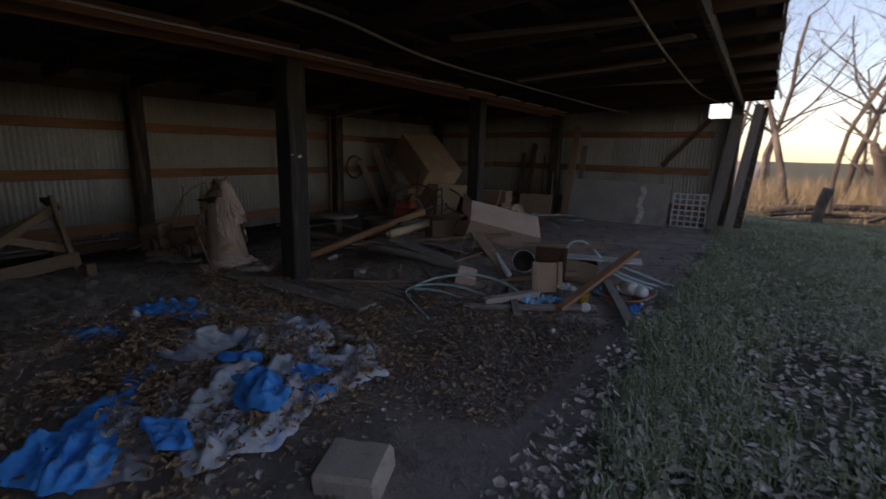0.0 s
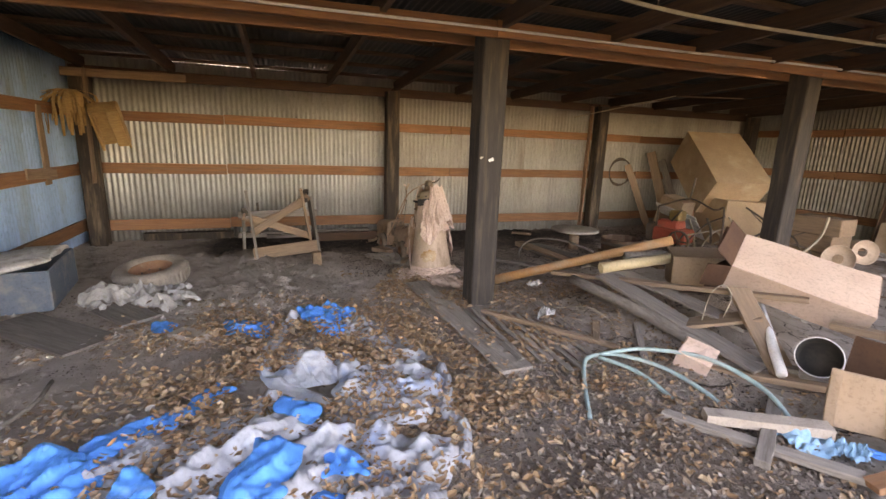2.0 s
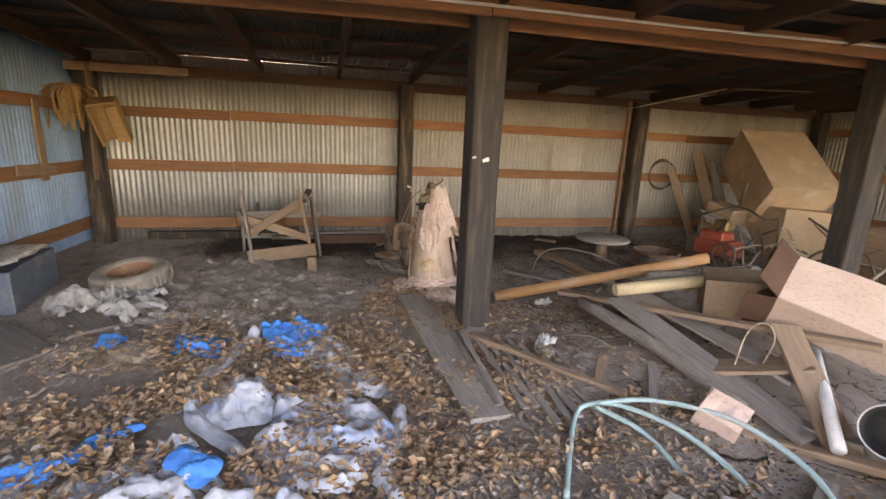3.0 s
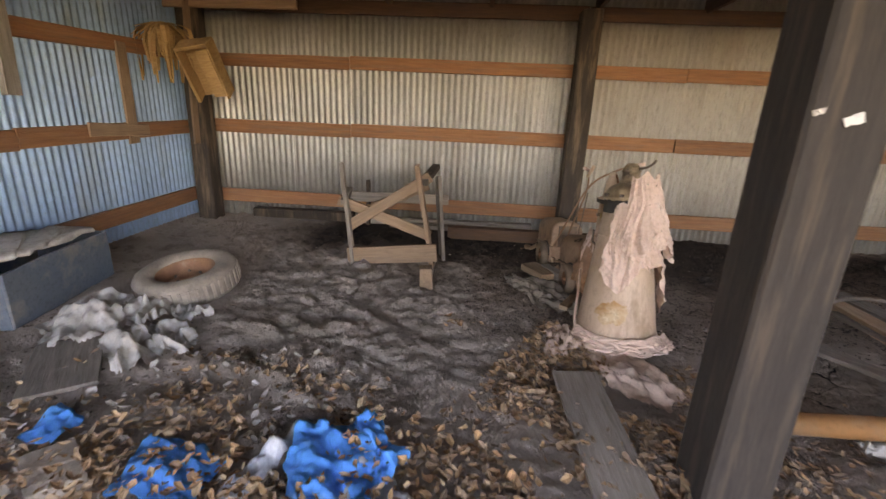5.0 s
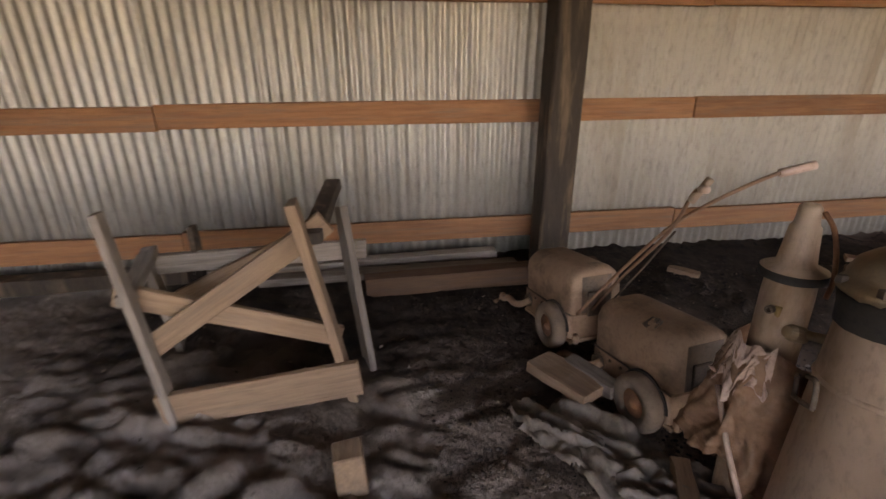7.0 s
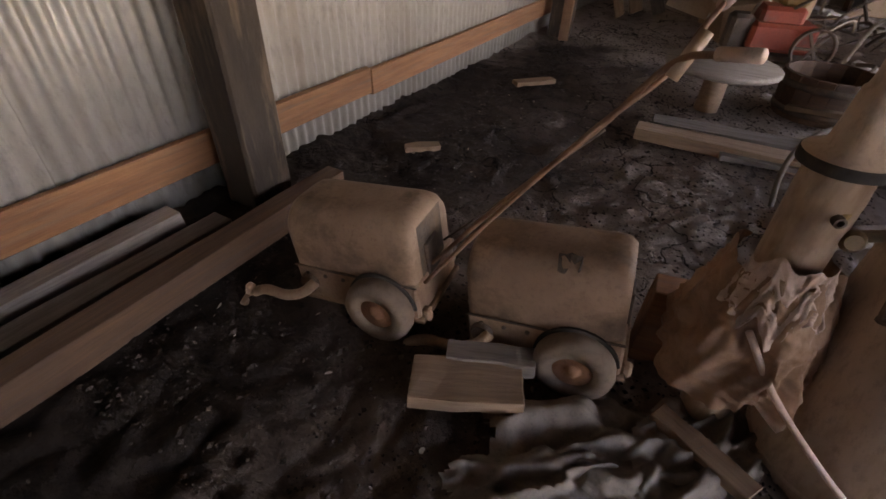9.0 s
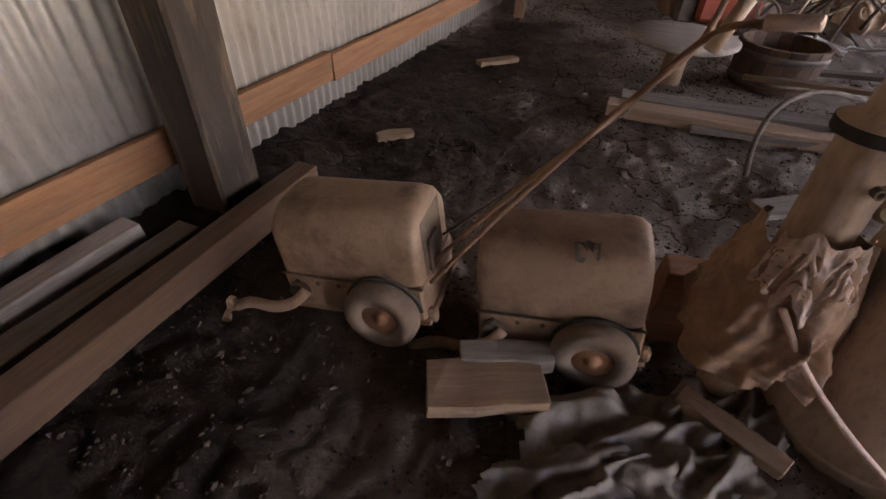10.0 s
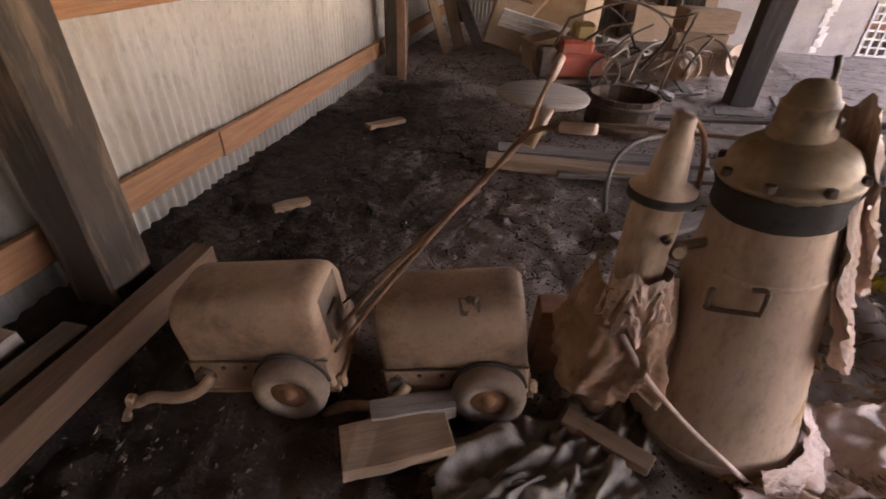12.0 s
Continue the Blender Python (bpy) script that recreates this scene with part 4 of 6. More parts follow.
for p0, p1, w, tt, mt, lb in (
        ((-6.48, 2.72, -0.07), (-6.20, 2.86, -0.06), 0.15, 0.05, "tan_wood", "short pale split timber on soil beside a wheel"),
        ((-6.44, 2.85, -0.06), (-6.2, 2.95, -0.05), 0.07, 0.06, "grey_wood", "short split offcut lying beside a wheel"),
        ((-5.86, 3.0, -0.07), (-5.62, 2.88, -0.06), 0.06, 0.03, "tan_wood", "short slat on the black plastic"),
        ((-5.98, 3.26, 0.0), (-5.86, 3.28, 0.0), 0.1, 0.3, "girt", "reddish timber block standing by the machine cart")):
    loose_board(p0, p1, w, tt, mt, lb)
# timbers along the back wall
for p0, p1, w, tt, mt, lb in (
        ((-7.36, 1.95, -0.06), (-7.40, 3.45, -0.06), 0.10, 0.12, "rafter", "long squared timber lying beside the back wall"),
        ((-7.55, 1.3, -0.07), (-7.56, 2.95, -0.07), 0.10, 0.05, "grey_wood", "grey plank lying beside the back wall"),
        ((-7.70, 0.9, -0.07), (-7.72, 2.85, -0.05), 0.09, 0.07, "grey_wood", "grey plank lying beside the back wall"),
        ((-7.68, -0.3, -0.05), (-7.70, 0.85, -0.05), 0.12, 0.1, "dark_post", "dark sill timber at the foot of the wall"),
        ((-7.30, 5.25, -0.08), (-7.10, 5.5, -0.08), 0.08, 0.03, "tan_wood", "short pale offcut on dark soil"),
        ((-7.36, 3.95, -0.09), (-7.22, 4.08, -0.09), 0.06, 0.03, "tan_wood", "short pale offcut on dark soil")):
    loose_board(p0, p1, w, tt, mt, lb)


# ---- hanging things in the corner ----
def husk_bundle():
    e = tagged(empty("husk_bundle", -7.15, -0.78, 1.55), "bundle of dry brown husks hanging on a post", "dried bundle")
    for k in range(44):
        a = random.uniform(0, 6.28)
        r = random.uniform(0.03, 0.19)
        x, y = r * math.cos(a), r * math.sin(a)
        bm = bmesh.new()
        ln = random.uniform(0.2, 0.55)
        bx, by = x * 1.8 + random.uniform(-0.05, 0.05), y * 1.8 + random.uniform(-0.05, 0.05)
        top = Vector((x * 0.4, y * 0.4, 0.28))
        low = Vector((bx, by, 0.28 - ln))
        mid = (top + low) / 2 + Vector((x * 0.6, y * 0.6, 0.05))
        pts = curve_pts([top, mid, low], 6)
        wv = Vector((-math.sin(a), math.cos(a), 0)) * random.uniform(0.018, 0.035)
        rows = [(bm.verts.new(p - wv * (0.4 + 0.6 * math.sin(3.0 * i / 6))), bm.verts.new(p + Vector((x, y, 0)) * 0.12), bm.verts.new(p + wv * (0.4 + 0.6 * math.sin(3.0 * i / 6)))) for i, p in enumerate(pts)]
        for p, q in zip(rows, rows[1:]):
            bm.faces.new((p[0], p[1], q[1], q[0]))
            bm.faces.new((p[1], p[2], q[2], q[1]))
        part("husk", bm, "straw_husk", e)


husk_bundle()


def leather_pad():
    e = tagged(empty("wooden_box_frame"), "old tan wooden nest box hanging in the corner", "hanging box")
    e.matrix_basis = pose(-7.22, -0.42, 1.46, 12, 24, 14)
    for sx, sy, sz, at in ((0.03, 0.30, 0.52, (0, 0, 0)), (0.20, 0.025, 0.52, (0.1, 0.14, 0)), (0.20, 0.025, 0.5, (0.1, -0.14, 0)), (0.22, 0.28, 0.025, (0.1, 0, 0.25)), (0.03, 0.12, 0.44, (0.2, 0.08, 0.0))):
        bm = bmesh.new()
        add_box(bm, sx, sy, sz, pose(*at, 0, 0, random.uniform(-3, 3)), 0.005, 0.008, 2)
        part("side_board", bm, "straw_husk", e)


leather_pad()
loose_board((-7.36, -0.66, 2.1), (-7.33, -0.69, 0.72), 0.085, 0.025, "tan_wood", "narrow board nailed upright on the corner post", 90, "hanging_board")
loose_board((-6.80, -0.96, 1.62), (-6.80, -0.96, 0.75), 0.12, 0.02, "tan_wood", "short upright board on the end wall", 90, "wall_board")
loose_board((-7.0, -0.95, 0.86), (-6.3, -0.95, 0.90), 0.11, 0.02, "tan_wood", "splice board on a girt", 90, "wall_board")
loose_board((-5.70, -0.9, 2.1), (-5.68, -0.9, 1.16), 0.11, 0.05, "grey_wood", "grey board hanging on the end wall", 90, "wall_board")
loose_board((-7.4, -0.92, 2.05), (-7.4, 0.42, 2.06), 0.10, 0.03, "tan_wood", "pale board wedged under the rafters", 80, "wedged_board")

# ---- clutter by the end wall ----
bin_ = tagged(empty("low_bin", -5.22, -0.62, -0.1, 8), "dusty blue-grey low bin against the wall", "bin")
for sx, sy, sz, at in ((0.9, 0.02, 0.34, (0, 0.25, 0.17)), (0.9, 0.02, 0.34, (0, -0.25, 0.17)), (0.02, 0.5, 0.34, (0.44, 0, 0.17)), (0.02, 0.5, 0.34, (-0.44, 0, 0.17)), (0.88, 0.48, 0.02, (0, 0, 0.02))):
    bm = bmesh.new()
    add_box(bm, sx, sy, sz, pose(*at), 0.006, 0.006, 2)
    part("side_panel", bm, "blue_bin", bin_)
t = tagged(empty("sack_on_bin"), "flattened pale sacks lying on the bin", "sack")
bm = bmesh.new()
for i in range(3):
    add_box(bm, 0.42, 0.34, 0.04, pose(-5.4 + i * 0.2, -0.6, 0.26 + 0.015 * i, 4, 3, 20 * i), 0.015, 0.012, 3)
part("sack_layer", bm, "canvas", t, "", True)
t = tagged(empty("canvas_heap"), "crumpled grey canvas heap on dirt", "canvas")
cloth("fold", "canvas", -4.98, 0.02, 0.36, 0.22, 20, 0.24, 2.9, 44, parent=t, fold=3.4, cs=3.6, sharp=4.0, cr=0.22)
cloth("fold", "canvas", -4.72, 0.50, 0.27, 0.17, 35, 0.19, 4.7, 40, parent=t, fold=3.4, cs=3.6, sharp=4.0, cr=0.22)
cloth("fold", "canvas", -4.84, 0.60, 0.24, 0.14, 50, 0.18, 6.3, 40, parent=t, fold=3.4, cs=3.6, sharp=4.0, cr=0.22)
cloth("fold", "canvas", -5.20, 0.50, 0.16, 0.10, 80, 0.12, 9.7, 24, parent=t)
cloth("fold", "canvas", -5.12, 0.26, 0.26, 0.15, 30, 0.20, 12.1, 40, parent=t, fold=3.4, cs=3.6, sharp=4.0, cr=0.22)
loose_board((-4.55, -0.5, -0.07), (-3.9, 0.25, -0.07), 0.38, 0.02, "grey_wood", "dusty dark sheet of board on dirt", 0, "sheet_board")
loose_board((-4.75, 0.1, -0.08), (-4.3, 0.45, -0.07), 0.3, 0.02, "grey_wood", "dusty dark sheet of board on dirt", 0, "sheet_board")
loose_board((-3.95, 0.75, -0.06), (-3.78, 0.95, -0.05), 0.16, 0.07, "concrete", "pale broken block among leaves", 0, "block", "block")
tube_thing("bent_branch", [(-2.5, -0.1, -0.08), (-2.75, 0.1, -0.05), (-3.1, 0.22, -0.06), (-3.4, 0.2, -0.07)], 0.012, "bark", "thin dry branch on dirt", "branch", n=14)

# ---- torn tarpaulin with leaves ----
def in_outline(outline, x, y):
    """Distance to the outline's edge, positive inside."""
    inside, near = False, 9.0
    for (ax, ay), (bx, by) in zip(outline, outline[1:] + outline[:1]):
        if (ay > y) != (by > y) and x < ax + (y - ay) / (by - ay) * (bx - ax):
            inside = not inside
        dx, dy = bx - ax, by - ay
        k = max(0.0, min(1.0, ((x - ax) * dx + (y - ay) * dy) / (dx * dx + dy * dy)))
        near = min(near, math.hypot(x - ax - k * dx, y - ay - k * dy))
    return near if inside else -near


def draped(name, mat, outline, heading, h, seed, lift=0.012, step=0.015, peak=None, parent=None):
    """A torn sheet dropped on the ground, with long creased folds running along its heading."""
    c, s_ = math.cos(radians(heading)), math.sin(radians(heading))
    xs, ys = [p[0] for p in outline], [p[1] for p in outline]
    nx, ny = int((max(xs) - min(xs) + 0.16) / step), int((max(ys) - min(ys) + 0.16) / step)
    bm = bmesh.new()
    grid = {}
    for i in range(nx + 1):
        for j in range(ny + 1):
            x, y = min(xs) - 0.08 + i * step, min(ys) - 0.08 + j * step
            d = in_outline(outline, x, y) + 0.05 * noise.noise((x * 6, y * 6, seed)) + 0.02 * noise.noise((x * 19, y * 19, seed))
            if d < 0:
                continue
            a, b = x * c + y * s_, -x * s_ + y * c
            w = 0.10 * noise.noise((x * 2.3, y * 2.3, seed + 4)) + 0.03 * noise.noise((x * 7, y * 7, seed + 9))
            big = (1 - min(1.0, abs(noise.noise((a * 1.3, (b + w) * 5.0, seed))) * 2.6)) ** 1.6
            mid = (1 - min(1.0, abs(noise.noise((a * 2.6 + 7, (b + w * 1.4) * 11.0, seed + 2))) * 2.8)) ** 1.4
            cross = (1 - min(1.0, abs(noise.noise((a * 7.0 + b * 5.0, b * 4.0 - a * 3.0, seed + 6))) * 3.2)) ** 2
            fine = 1 - min(1.0, abs(noise.noise((a * 9 + w * 20, b * 26.0, seed + 8))) * 3)
            sag = 0.5 + 0.5 * noise.noise((x * 2.1, y * 2.1, seed + 5))
            rise = min(1.0, d / 0.07) ** 0.6
            z = h * rise * (0.42 * big * (0.4 + sag) + 0.34 * mid + 0.20 * cross + 0.17 * fine)
            if peak:
                z += peak[2] * math.exp(-((x - peak[0]) ** 2 + (y - peak[1]) ** 2) / 0.022)
            grid[i, j] = bm.verts.new((x + 0.03 * (big - 0.5) * s_, y - 0.03 * (big - 0.5) * c, gz(x, y) + lift + max(0.0, z)))
    for i in range(nx):
        for j in range(ny):
            k = [(i, j), (i + 1, j), (i + 1, j + 1), (i, j + 1)]
            if all(q in grid for q in k):
                bm.faces.new([grid[q] for q in k])
    for v in [v for v in bm.verts if not v.link_faces]:
        bm.verts.remove(v)
    for _ in range(4):
        moved = []
        for v in bm.verts:
            rim = [e.other_vert(v).co for e in v.link_edges if len(e.link_faces) == 1]
            if len(rim) == 2:
                moved.append((v, v.co * 0.4 + (rim[0] + rim[1]) * 0.3))
        for v, co in moved:
            v.co = co
    return part(name, bm, mat, parent, "", True)


def rolled_edge(name, mat, ctrl, width, h, seed, parent):
    """A hem rolled up into a soft ridge along ctrl."""
    bm = bmesh.new()
    pts = curve_pts([(x, y, 0) for x, y in ctrl], 90)
    rows = []
    for i, p in enumerate(pts):
        d = (pts[min(i + 1, 90)] - pts[max(i - 1, 0)]).normalized()
        side = Vector((-d.y, d.x, 0))
        row = []
        for k in range(13):
            u = k / 6 - 1
            q = p + side * u * width * (1 + 0.4 * noise.noise((i * 0.13, seed, 1)))
            z = h * max(0.0, 1 - u * u) ** 0.7 * (0.75 + 0.4 * noise.noise((i * 0.16, 3, seed))) + 0.012 * noise.noise((i * 0.35, u * 5, seed))
            row.append(bm.verts.new((q.x, q.y, gz(q.x, q.y) + 0.014 + max(0.0, z))))
        rows.append(row)
    for a, b in zip(rows, rows[1:]):
        for k in range(12):
            bm.faces.new((a[k], a[k + 1], b[k + 1], b[k]))
    return part(name, bm, mat, parent, "", True)


t = tagged(empty("torn_tarpaulin"), "torn blue and grey tarpaulin strewn with brown leaves", "tarpaulin")
draped("grey_sheet", "grey_tarp", [(-2.90, 1.42), (-2.48, 1.74), (-2.20, 2.33), (-1.78, 2.02), (-1.88, 1.62), (-1.74, 1.15), (-1.90, 0.82), (-2.46, 0.95)], -62, 0.15, 1.7, parent=t)
draped("grey_sheet", "grey_tarp", [(-3.32, 1.80), (-3.05, 2.32), (-2.72, 2.44), (-2.36, 2.18), (-2.44, 1.86), (-2.85, 1.72)], 68, 0.12, 4.3, parent=t)
draped("grey_sheet", "grey_tarp", [(-3.50, 1.46), (-3.34, 1.82), (-2.98, 1.80), (-2.90, 1.52), (-3.14, 1.40)], 20, 0.07, 6.1, peak=(-3.20, 1.64, 0.09), parent=t)
draped("grey_sheet", "grey_tarp", [(-4.22, 1.82), (-3.92, 2.16), (-3.45, 2.34), (-3.02, 2.46), (-3.22, 2.12), (-3.60, 1.95), (-3.92, 1.80)], 25, 0.10, 8.9, parent=t)
draped("grey_sheet", "grey_tarp", [(-3.02, 1.16), (-2.70, 1.02), (-2.25, 0.86), (-1.98, 0.74), (-2.16, 0.50), (-2.55, 0.60)], -40, 0.11, 11.3, parent=t)
rolled_edge("rolled_hem", "grey_tarp", [(-4.22, 1.60), (-3.92, 1.50), (-3.48, 1.36), (-3.08, 1.40), (-2.76, 1.66), (-2.40, 1.84)], 0.045, 0.055, 3.0, t)
rolled_edge("rolled_hem", "grey_tarp", [(-3.0, 2.46), (-2.72, 2.40), (-2.50, 2.30), (-2.30, 2.34), (-2.02, 2.22)], 0.04, 0.05, 5.0, t)
for k, (outline, heading, h, lift) in enumerate((
        ([(-3.10, 1.10), (-2.98, 1.24), (-2.62, 0.90), (-2.46, 0.68), (-2.60, 0.60), (-2.84, 0.92)], -45, 0.06, 0.05),
        ([(-2.62, 0.50), (-2.42, 0.76), (-2.16, 0.72), (-2.02, 0.48), (-2.38, 0.30)], -50, 0.12, 0.06),
        ([(-2.42, 1.34), (-2.26, 1.54), (-1.98, 1.46), (-1.82, 1.28), (-2.04, 1.18)], -15, 0.10, 0.10),
        ([(-2.30, 1.64), (-2.14, 1.86), (-1.98, 1.82), (-2.06, 1.60)], 20, 0.10, 0.08),
        ([(-2.72, 1.46), (-2.56, 1.64), (-2.42, 1.58), (-2.56, 1.38)], -50, 0.06, 0.12),
        ([(-2.02, 1.58), (-1.96, 1.74), (-1.84, 1.70), (-1.86, 1.56)], 60, 0.07, 0.05),
        ([(-4.10, 1.05), (-4.04, 1.44), (-3.76, 1.38), (-3.78, 1.08)], 60, 0.07, 0.025),
        ([(-4.22, 1.58), (-4.36, 1.86), (-4.12, 2.04), (-3.72, 1.98), (-3.52, 1.86), (-3.86, 1.66)], 40, 0.085, 0.04),
        ([(-4.22, 0.54), (-4.18, 0.76), (-3.98, 0.72), (-4.0, 0.56)], 80, 0.05, 0.015),
        ([(-2.36, 0.86), (-2.22, 1.0), (-1.92, 0.92), (-2.04, 0.80)], -30, 0.06, 0.10))):
    draped("blue_sheet", "blue_tarp", outline, heading, h, 20.3 + k * 3.1, lift, 0.012, parent=t)

# pale block by the entry
bm = bmesh.new()
add_box(bm, 0.30, 0.26, 0.13, None, 0.02, 0.002, 4)
o = part("concrete_block", bm, "concrete")
o.matrix_basis = pose(-1.30, 1.27, -0.06, 5, -3, 22)
tagged(o, "pale pitted masonry block lying on dirt", "block")

# ---- junk pile ----
W, G, T = "white_paint", "grey_wood", "tan_wood"
for p0, p1, w, tt, mt, lb in (
        ((-4.85, 2.82, -0.08), (-2.78, 2.92, -0.07), 0.23, 0.02, G, "long dark weathered plank half under leaves"),
        ((-3.8, 3.12, -0.04), (-2.8, 3.75, -0.02), 0.055, 0.03, T, "thin reddish lath across the laths"),
        ((-3.97, 3.91, 0.21), (-2.38, 4.96, 0.38), 0.075, 0.03, T, "long dusty lath across the pile"),
        ((-3.55, 4.15, 0.29), (-2.22, 4.38, 0.01), 0.20, 0.025, G, "wide grey plank in the pile"),
        ((-3.67, 4.36, 0.3), (-2.48, 4.59, 0.16), 0.18, 0.025, G, "wide grey plank in the pile"),
        ((-2.8, 4.28, 0.11), (-2.5, 4.66, 0.25), 0.19, 0.022, T, "short dusty plank across the pile"),
        ((-2.7, 4.67, 0.4), (-2.11, 4.46, -0.02), 0.165, 0.025, T, "sloping worn plank in the pile"),
        ((-2.66, 3.92, -0.06), (-1.52, 4.87, 0.06), 0.07, 0.035, T, "dusty batten in the pile"),
        ((-2.59, 4.25, 0.02), (-2.12, 4.56, 0.03), 0.09, 0.03, G, "greenish grey board in the pile"),
        ((-1.98, 3.62, -0.03), (-1.66, 4.12, -0.01), 0.095, 0.055, "concrete", "pale thick offcut of timber"),
        ((-1.36, 3.9, -0.05), (-1.01, 5.2, 0.33), 0.085, 0.035, "girt", "reddish board leaning on the pile"),
        ((-1.23, 4.95, 0.01), (-0.74, 3.95, -0.07), 0.09, 0.04, G, "dark weathered rail on the ground"),
        ((-2.1, 3.45, -0.06), (-1.1, 4.15, -0.05), 0.07, 0.035, G, "weathered batten on the ground"),
        ((-2, 4.2, -0.03), (-1.62, 3.58, -0.06), 0.07, 0.04, G, "dark weathered batten on the ground"),
        ((-2.16, 4.84, 0.3), (-1.26, 5.19, 0.34), 0.07, 0.04, T, "dusty batten over the pile"),
        ((-3.89, 3.71, -0.05), (-3.1, 3.62, -0.05), 0.07, 0.03, G, "short weathered batten on the dirt"),
        ((-3.26, 3.89, -0.01), (-2.95, 3.66, -0.05), 0.06, 0.03, T, "short dusty lath on the dirt"),
        ((-3.03, 4.08, 0.04), (-2.55, 3.75, -0.04), 0.05, 0.03, G, "thin dark lath on the dirt"),
        ((-5.9, 4.85, -0.06), (-4.9, 5.0, -0.04), 0.16, 0.03, G, "grey plank on dark soil"),
        ((-5.6, 4.1, -0.07), (-4.7, 4.75, -0.05), 0.12, 0.03, G, "grey plank on dark soil"),
        ((-6.35, 4.86, -0.05), (-5.2, 4.93, -0.05), 0.13, 0.07, T, "pale squared timber on dark soil"),
        ((-6.3, 5.1, -0.06), (-4.9, 5.25, -0.05), 0.15, 0.03, G, "grey plank on dark soil"),
        ((-5.6, 5.75, -0.02), (-3.63, 4.88, 0.29), 0.06, 0.03, T, "pale lath across boards"),
        ((-5.2, 6.0, 0.0), (-3.39, 5.44, 0.31), 0.08, 0.03, G, "grey lath in the clutter"),
        ((-1.7, 5.04, 0.2), (-0.94, 5.22, 0.21), 0.25, 0.02, W, "flat pale panel on the pile")):
    loose_board(p0, p1, w, tt, mt, lb)
for k in range(8):
    loose_board((-3.95 + 0.05 * k, 3.0 + 0.075 * k, -0.065 + 0.006 * (k % 3)), (-2.86 + 0.03 * k + random.uniform(-0.1, 0.1), 2.98 + 0.075 * k + random.uniform(-0.03, 0.03), -0.06), 0.04, 0.014, G, "thin weathered lath in a bundle on leaves", random.uniform(-12, 12), "lath", "lath")
tube_thing("grey_pole", [(-3.75, 3.98, 0.20), (-3.1, 4.12, 0.14), (-2.47, 4.24, 0.03)], 0.045, "grey_wood", "round grey weathered pole in the pile", "pole", n=8, seg=14)
tube_thing("orange_pipe", [(-4.42, 3.53, 0.03), (-3.84, 5.17, 0.5)], 0.046, "orange_pipe", "long orange drain pipe sloping over boards", "pipe", seg=20, hollow=0.88)
tube_thing("cream_pipe", [(-3.62, 4.17, 0.33), (-3.5, 4.85, 0.42)], 0.048, "cream_pipe", "short cream plastic pipe with open end", "pipe", seg=20, hollow=0.86)
tube_thing("grey_pipe", [(-3.78, 4.56, 0.38), (-3.6, 4.98, 0.42)], 0.042, "grey_wood", "short brown pipe with open end", "pipe", seg=20, hollow=0.84)
tube_thing("white_rail", [(-2.60, 4.80, 0.27), (-2.09, 4.36, 0.05)], 0.032, "white_paint", "chalky white rail in the pile", "rail", seg=8)
carton("cardboard_box", pose(-3.40, 5.04, 0.33, 4, -3, 53), 0.43, 0.34, 0.31, "cardboard", "closed dusty brown cardboard box on boards")
carton("long_carton", pose(-2.60, 5.16, 0.43, 26, 13, 35), 0.88, 0.46, 0.23, "pale_card", "long faded carton with open flaps on the pile", "brown_card", "-x", True)
carton("pink_box", pose(-2.45, 4.06, 0.02, 20, 14, 30), 0.20, 0.18, 0.15, "pink_sheet", "small faded pinkish box in the pile")
carton("torn_box", pose(-1.62, 5.12, 0.07, 5, 8, 20), 0.42, 0.32, 0.24, "cardboard", "torn cardboard box in the pile", "brown_card", "+z")
crate = tagged(empty("crate_panel"), "broken brown wooden crate panel standing on edge", "crate")
crate.matrix_basis = pose(-1.66, 4.34, 0.1, -14, 0, 38)
for sx, sy, sz, at in ((0.3, 0.014, 0.3, (0, 0, 0)), (0.05, 0.02, 0.32, (0.13, -0.018, 0)), (0.05, 0.02, 0.32, (-0.13, -0.018, 0))):
    bm = bmesh.new()
    add_box(bm, sx, sy, sz, pose(*at), 0.003, 0.004, 2)
    part("slat", bm, "cardboard", crate)
crate = tagged(empty("crate_panel"), "broken brown wooden crate panel leaning back", "crate")
crate.matrix_basis = pose(-1.78, 4.72, 0.16, -10, 0, 12)
for sx, sy, sz, at in ((0.34, 0.014, 0.34, (0, 0, 0)), (0.05, 0.02, 0.36, (0.15, -0.018, 0))):
    bm = bmesh.new()
    add_box(bm, sx, sy, sz, pose(*at), 0.003, 0.004, 2)
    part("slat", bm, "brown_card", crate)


def bucket(x, y, z, m, r, h, outer, inner, label):
    e = tagged(empty("bucket"), label, "bucket")
    e.matrix_basis = Matrix.Translation((x, y, z)) @ m
    bm = bmesh.new()
    add_lathe(bm, [(0, 0), (r * 0.86, 0), (r * 0.88, 0.01), (r, h), (r * 1.05, h), (r * 1.05, h - 0.015), (r * 1.0, h - 0.016)], 32)
    part("shell", bm, outer, e, "", True)
    bm = bmesh.new()
    add_lathe(bm, [(r * 0.98, h - 0.002), (r * 0.84, 0.015), (0, 0.015)], 32)
    part("inside", bm, inner, e, "dark inside", True)
    return e


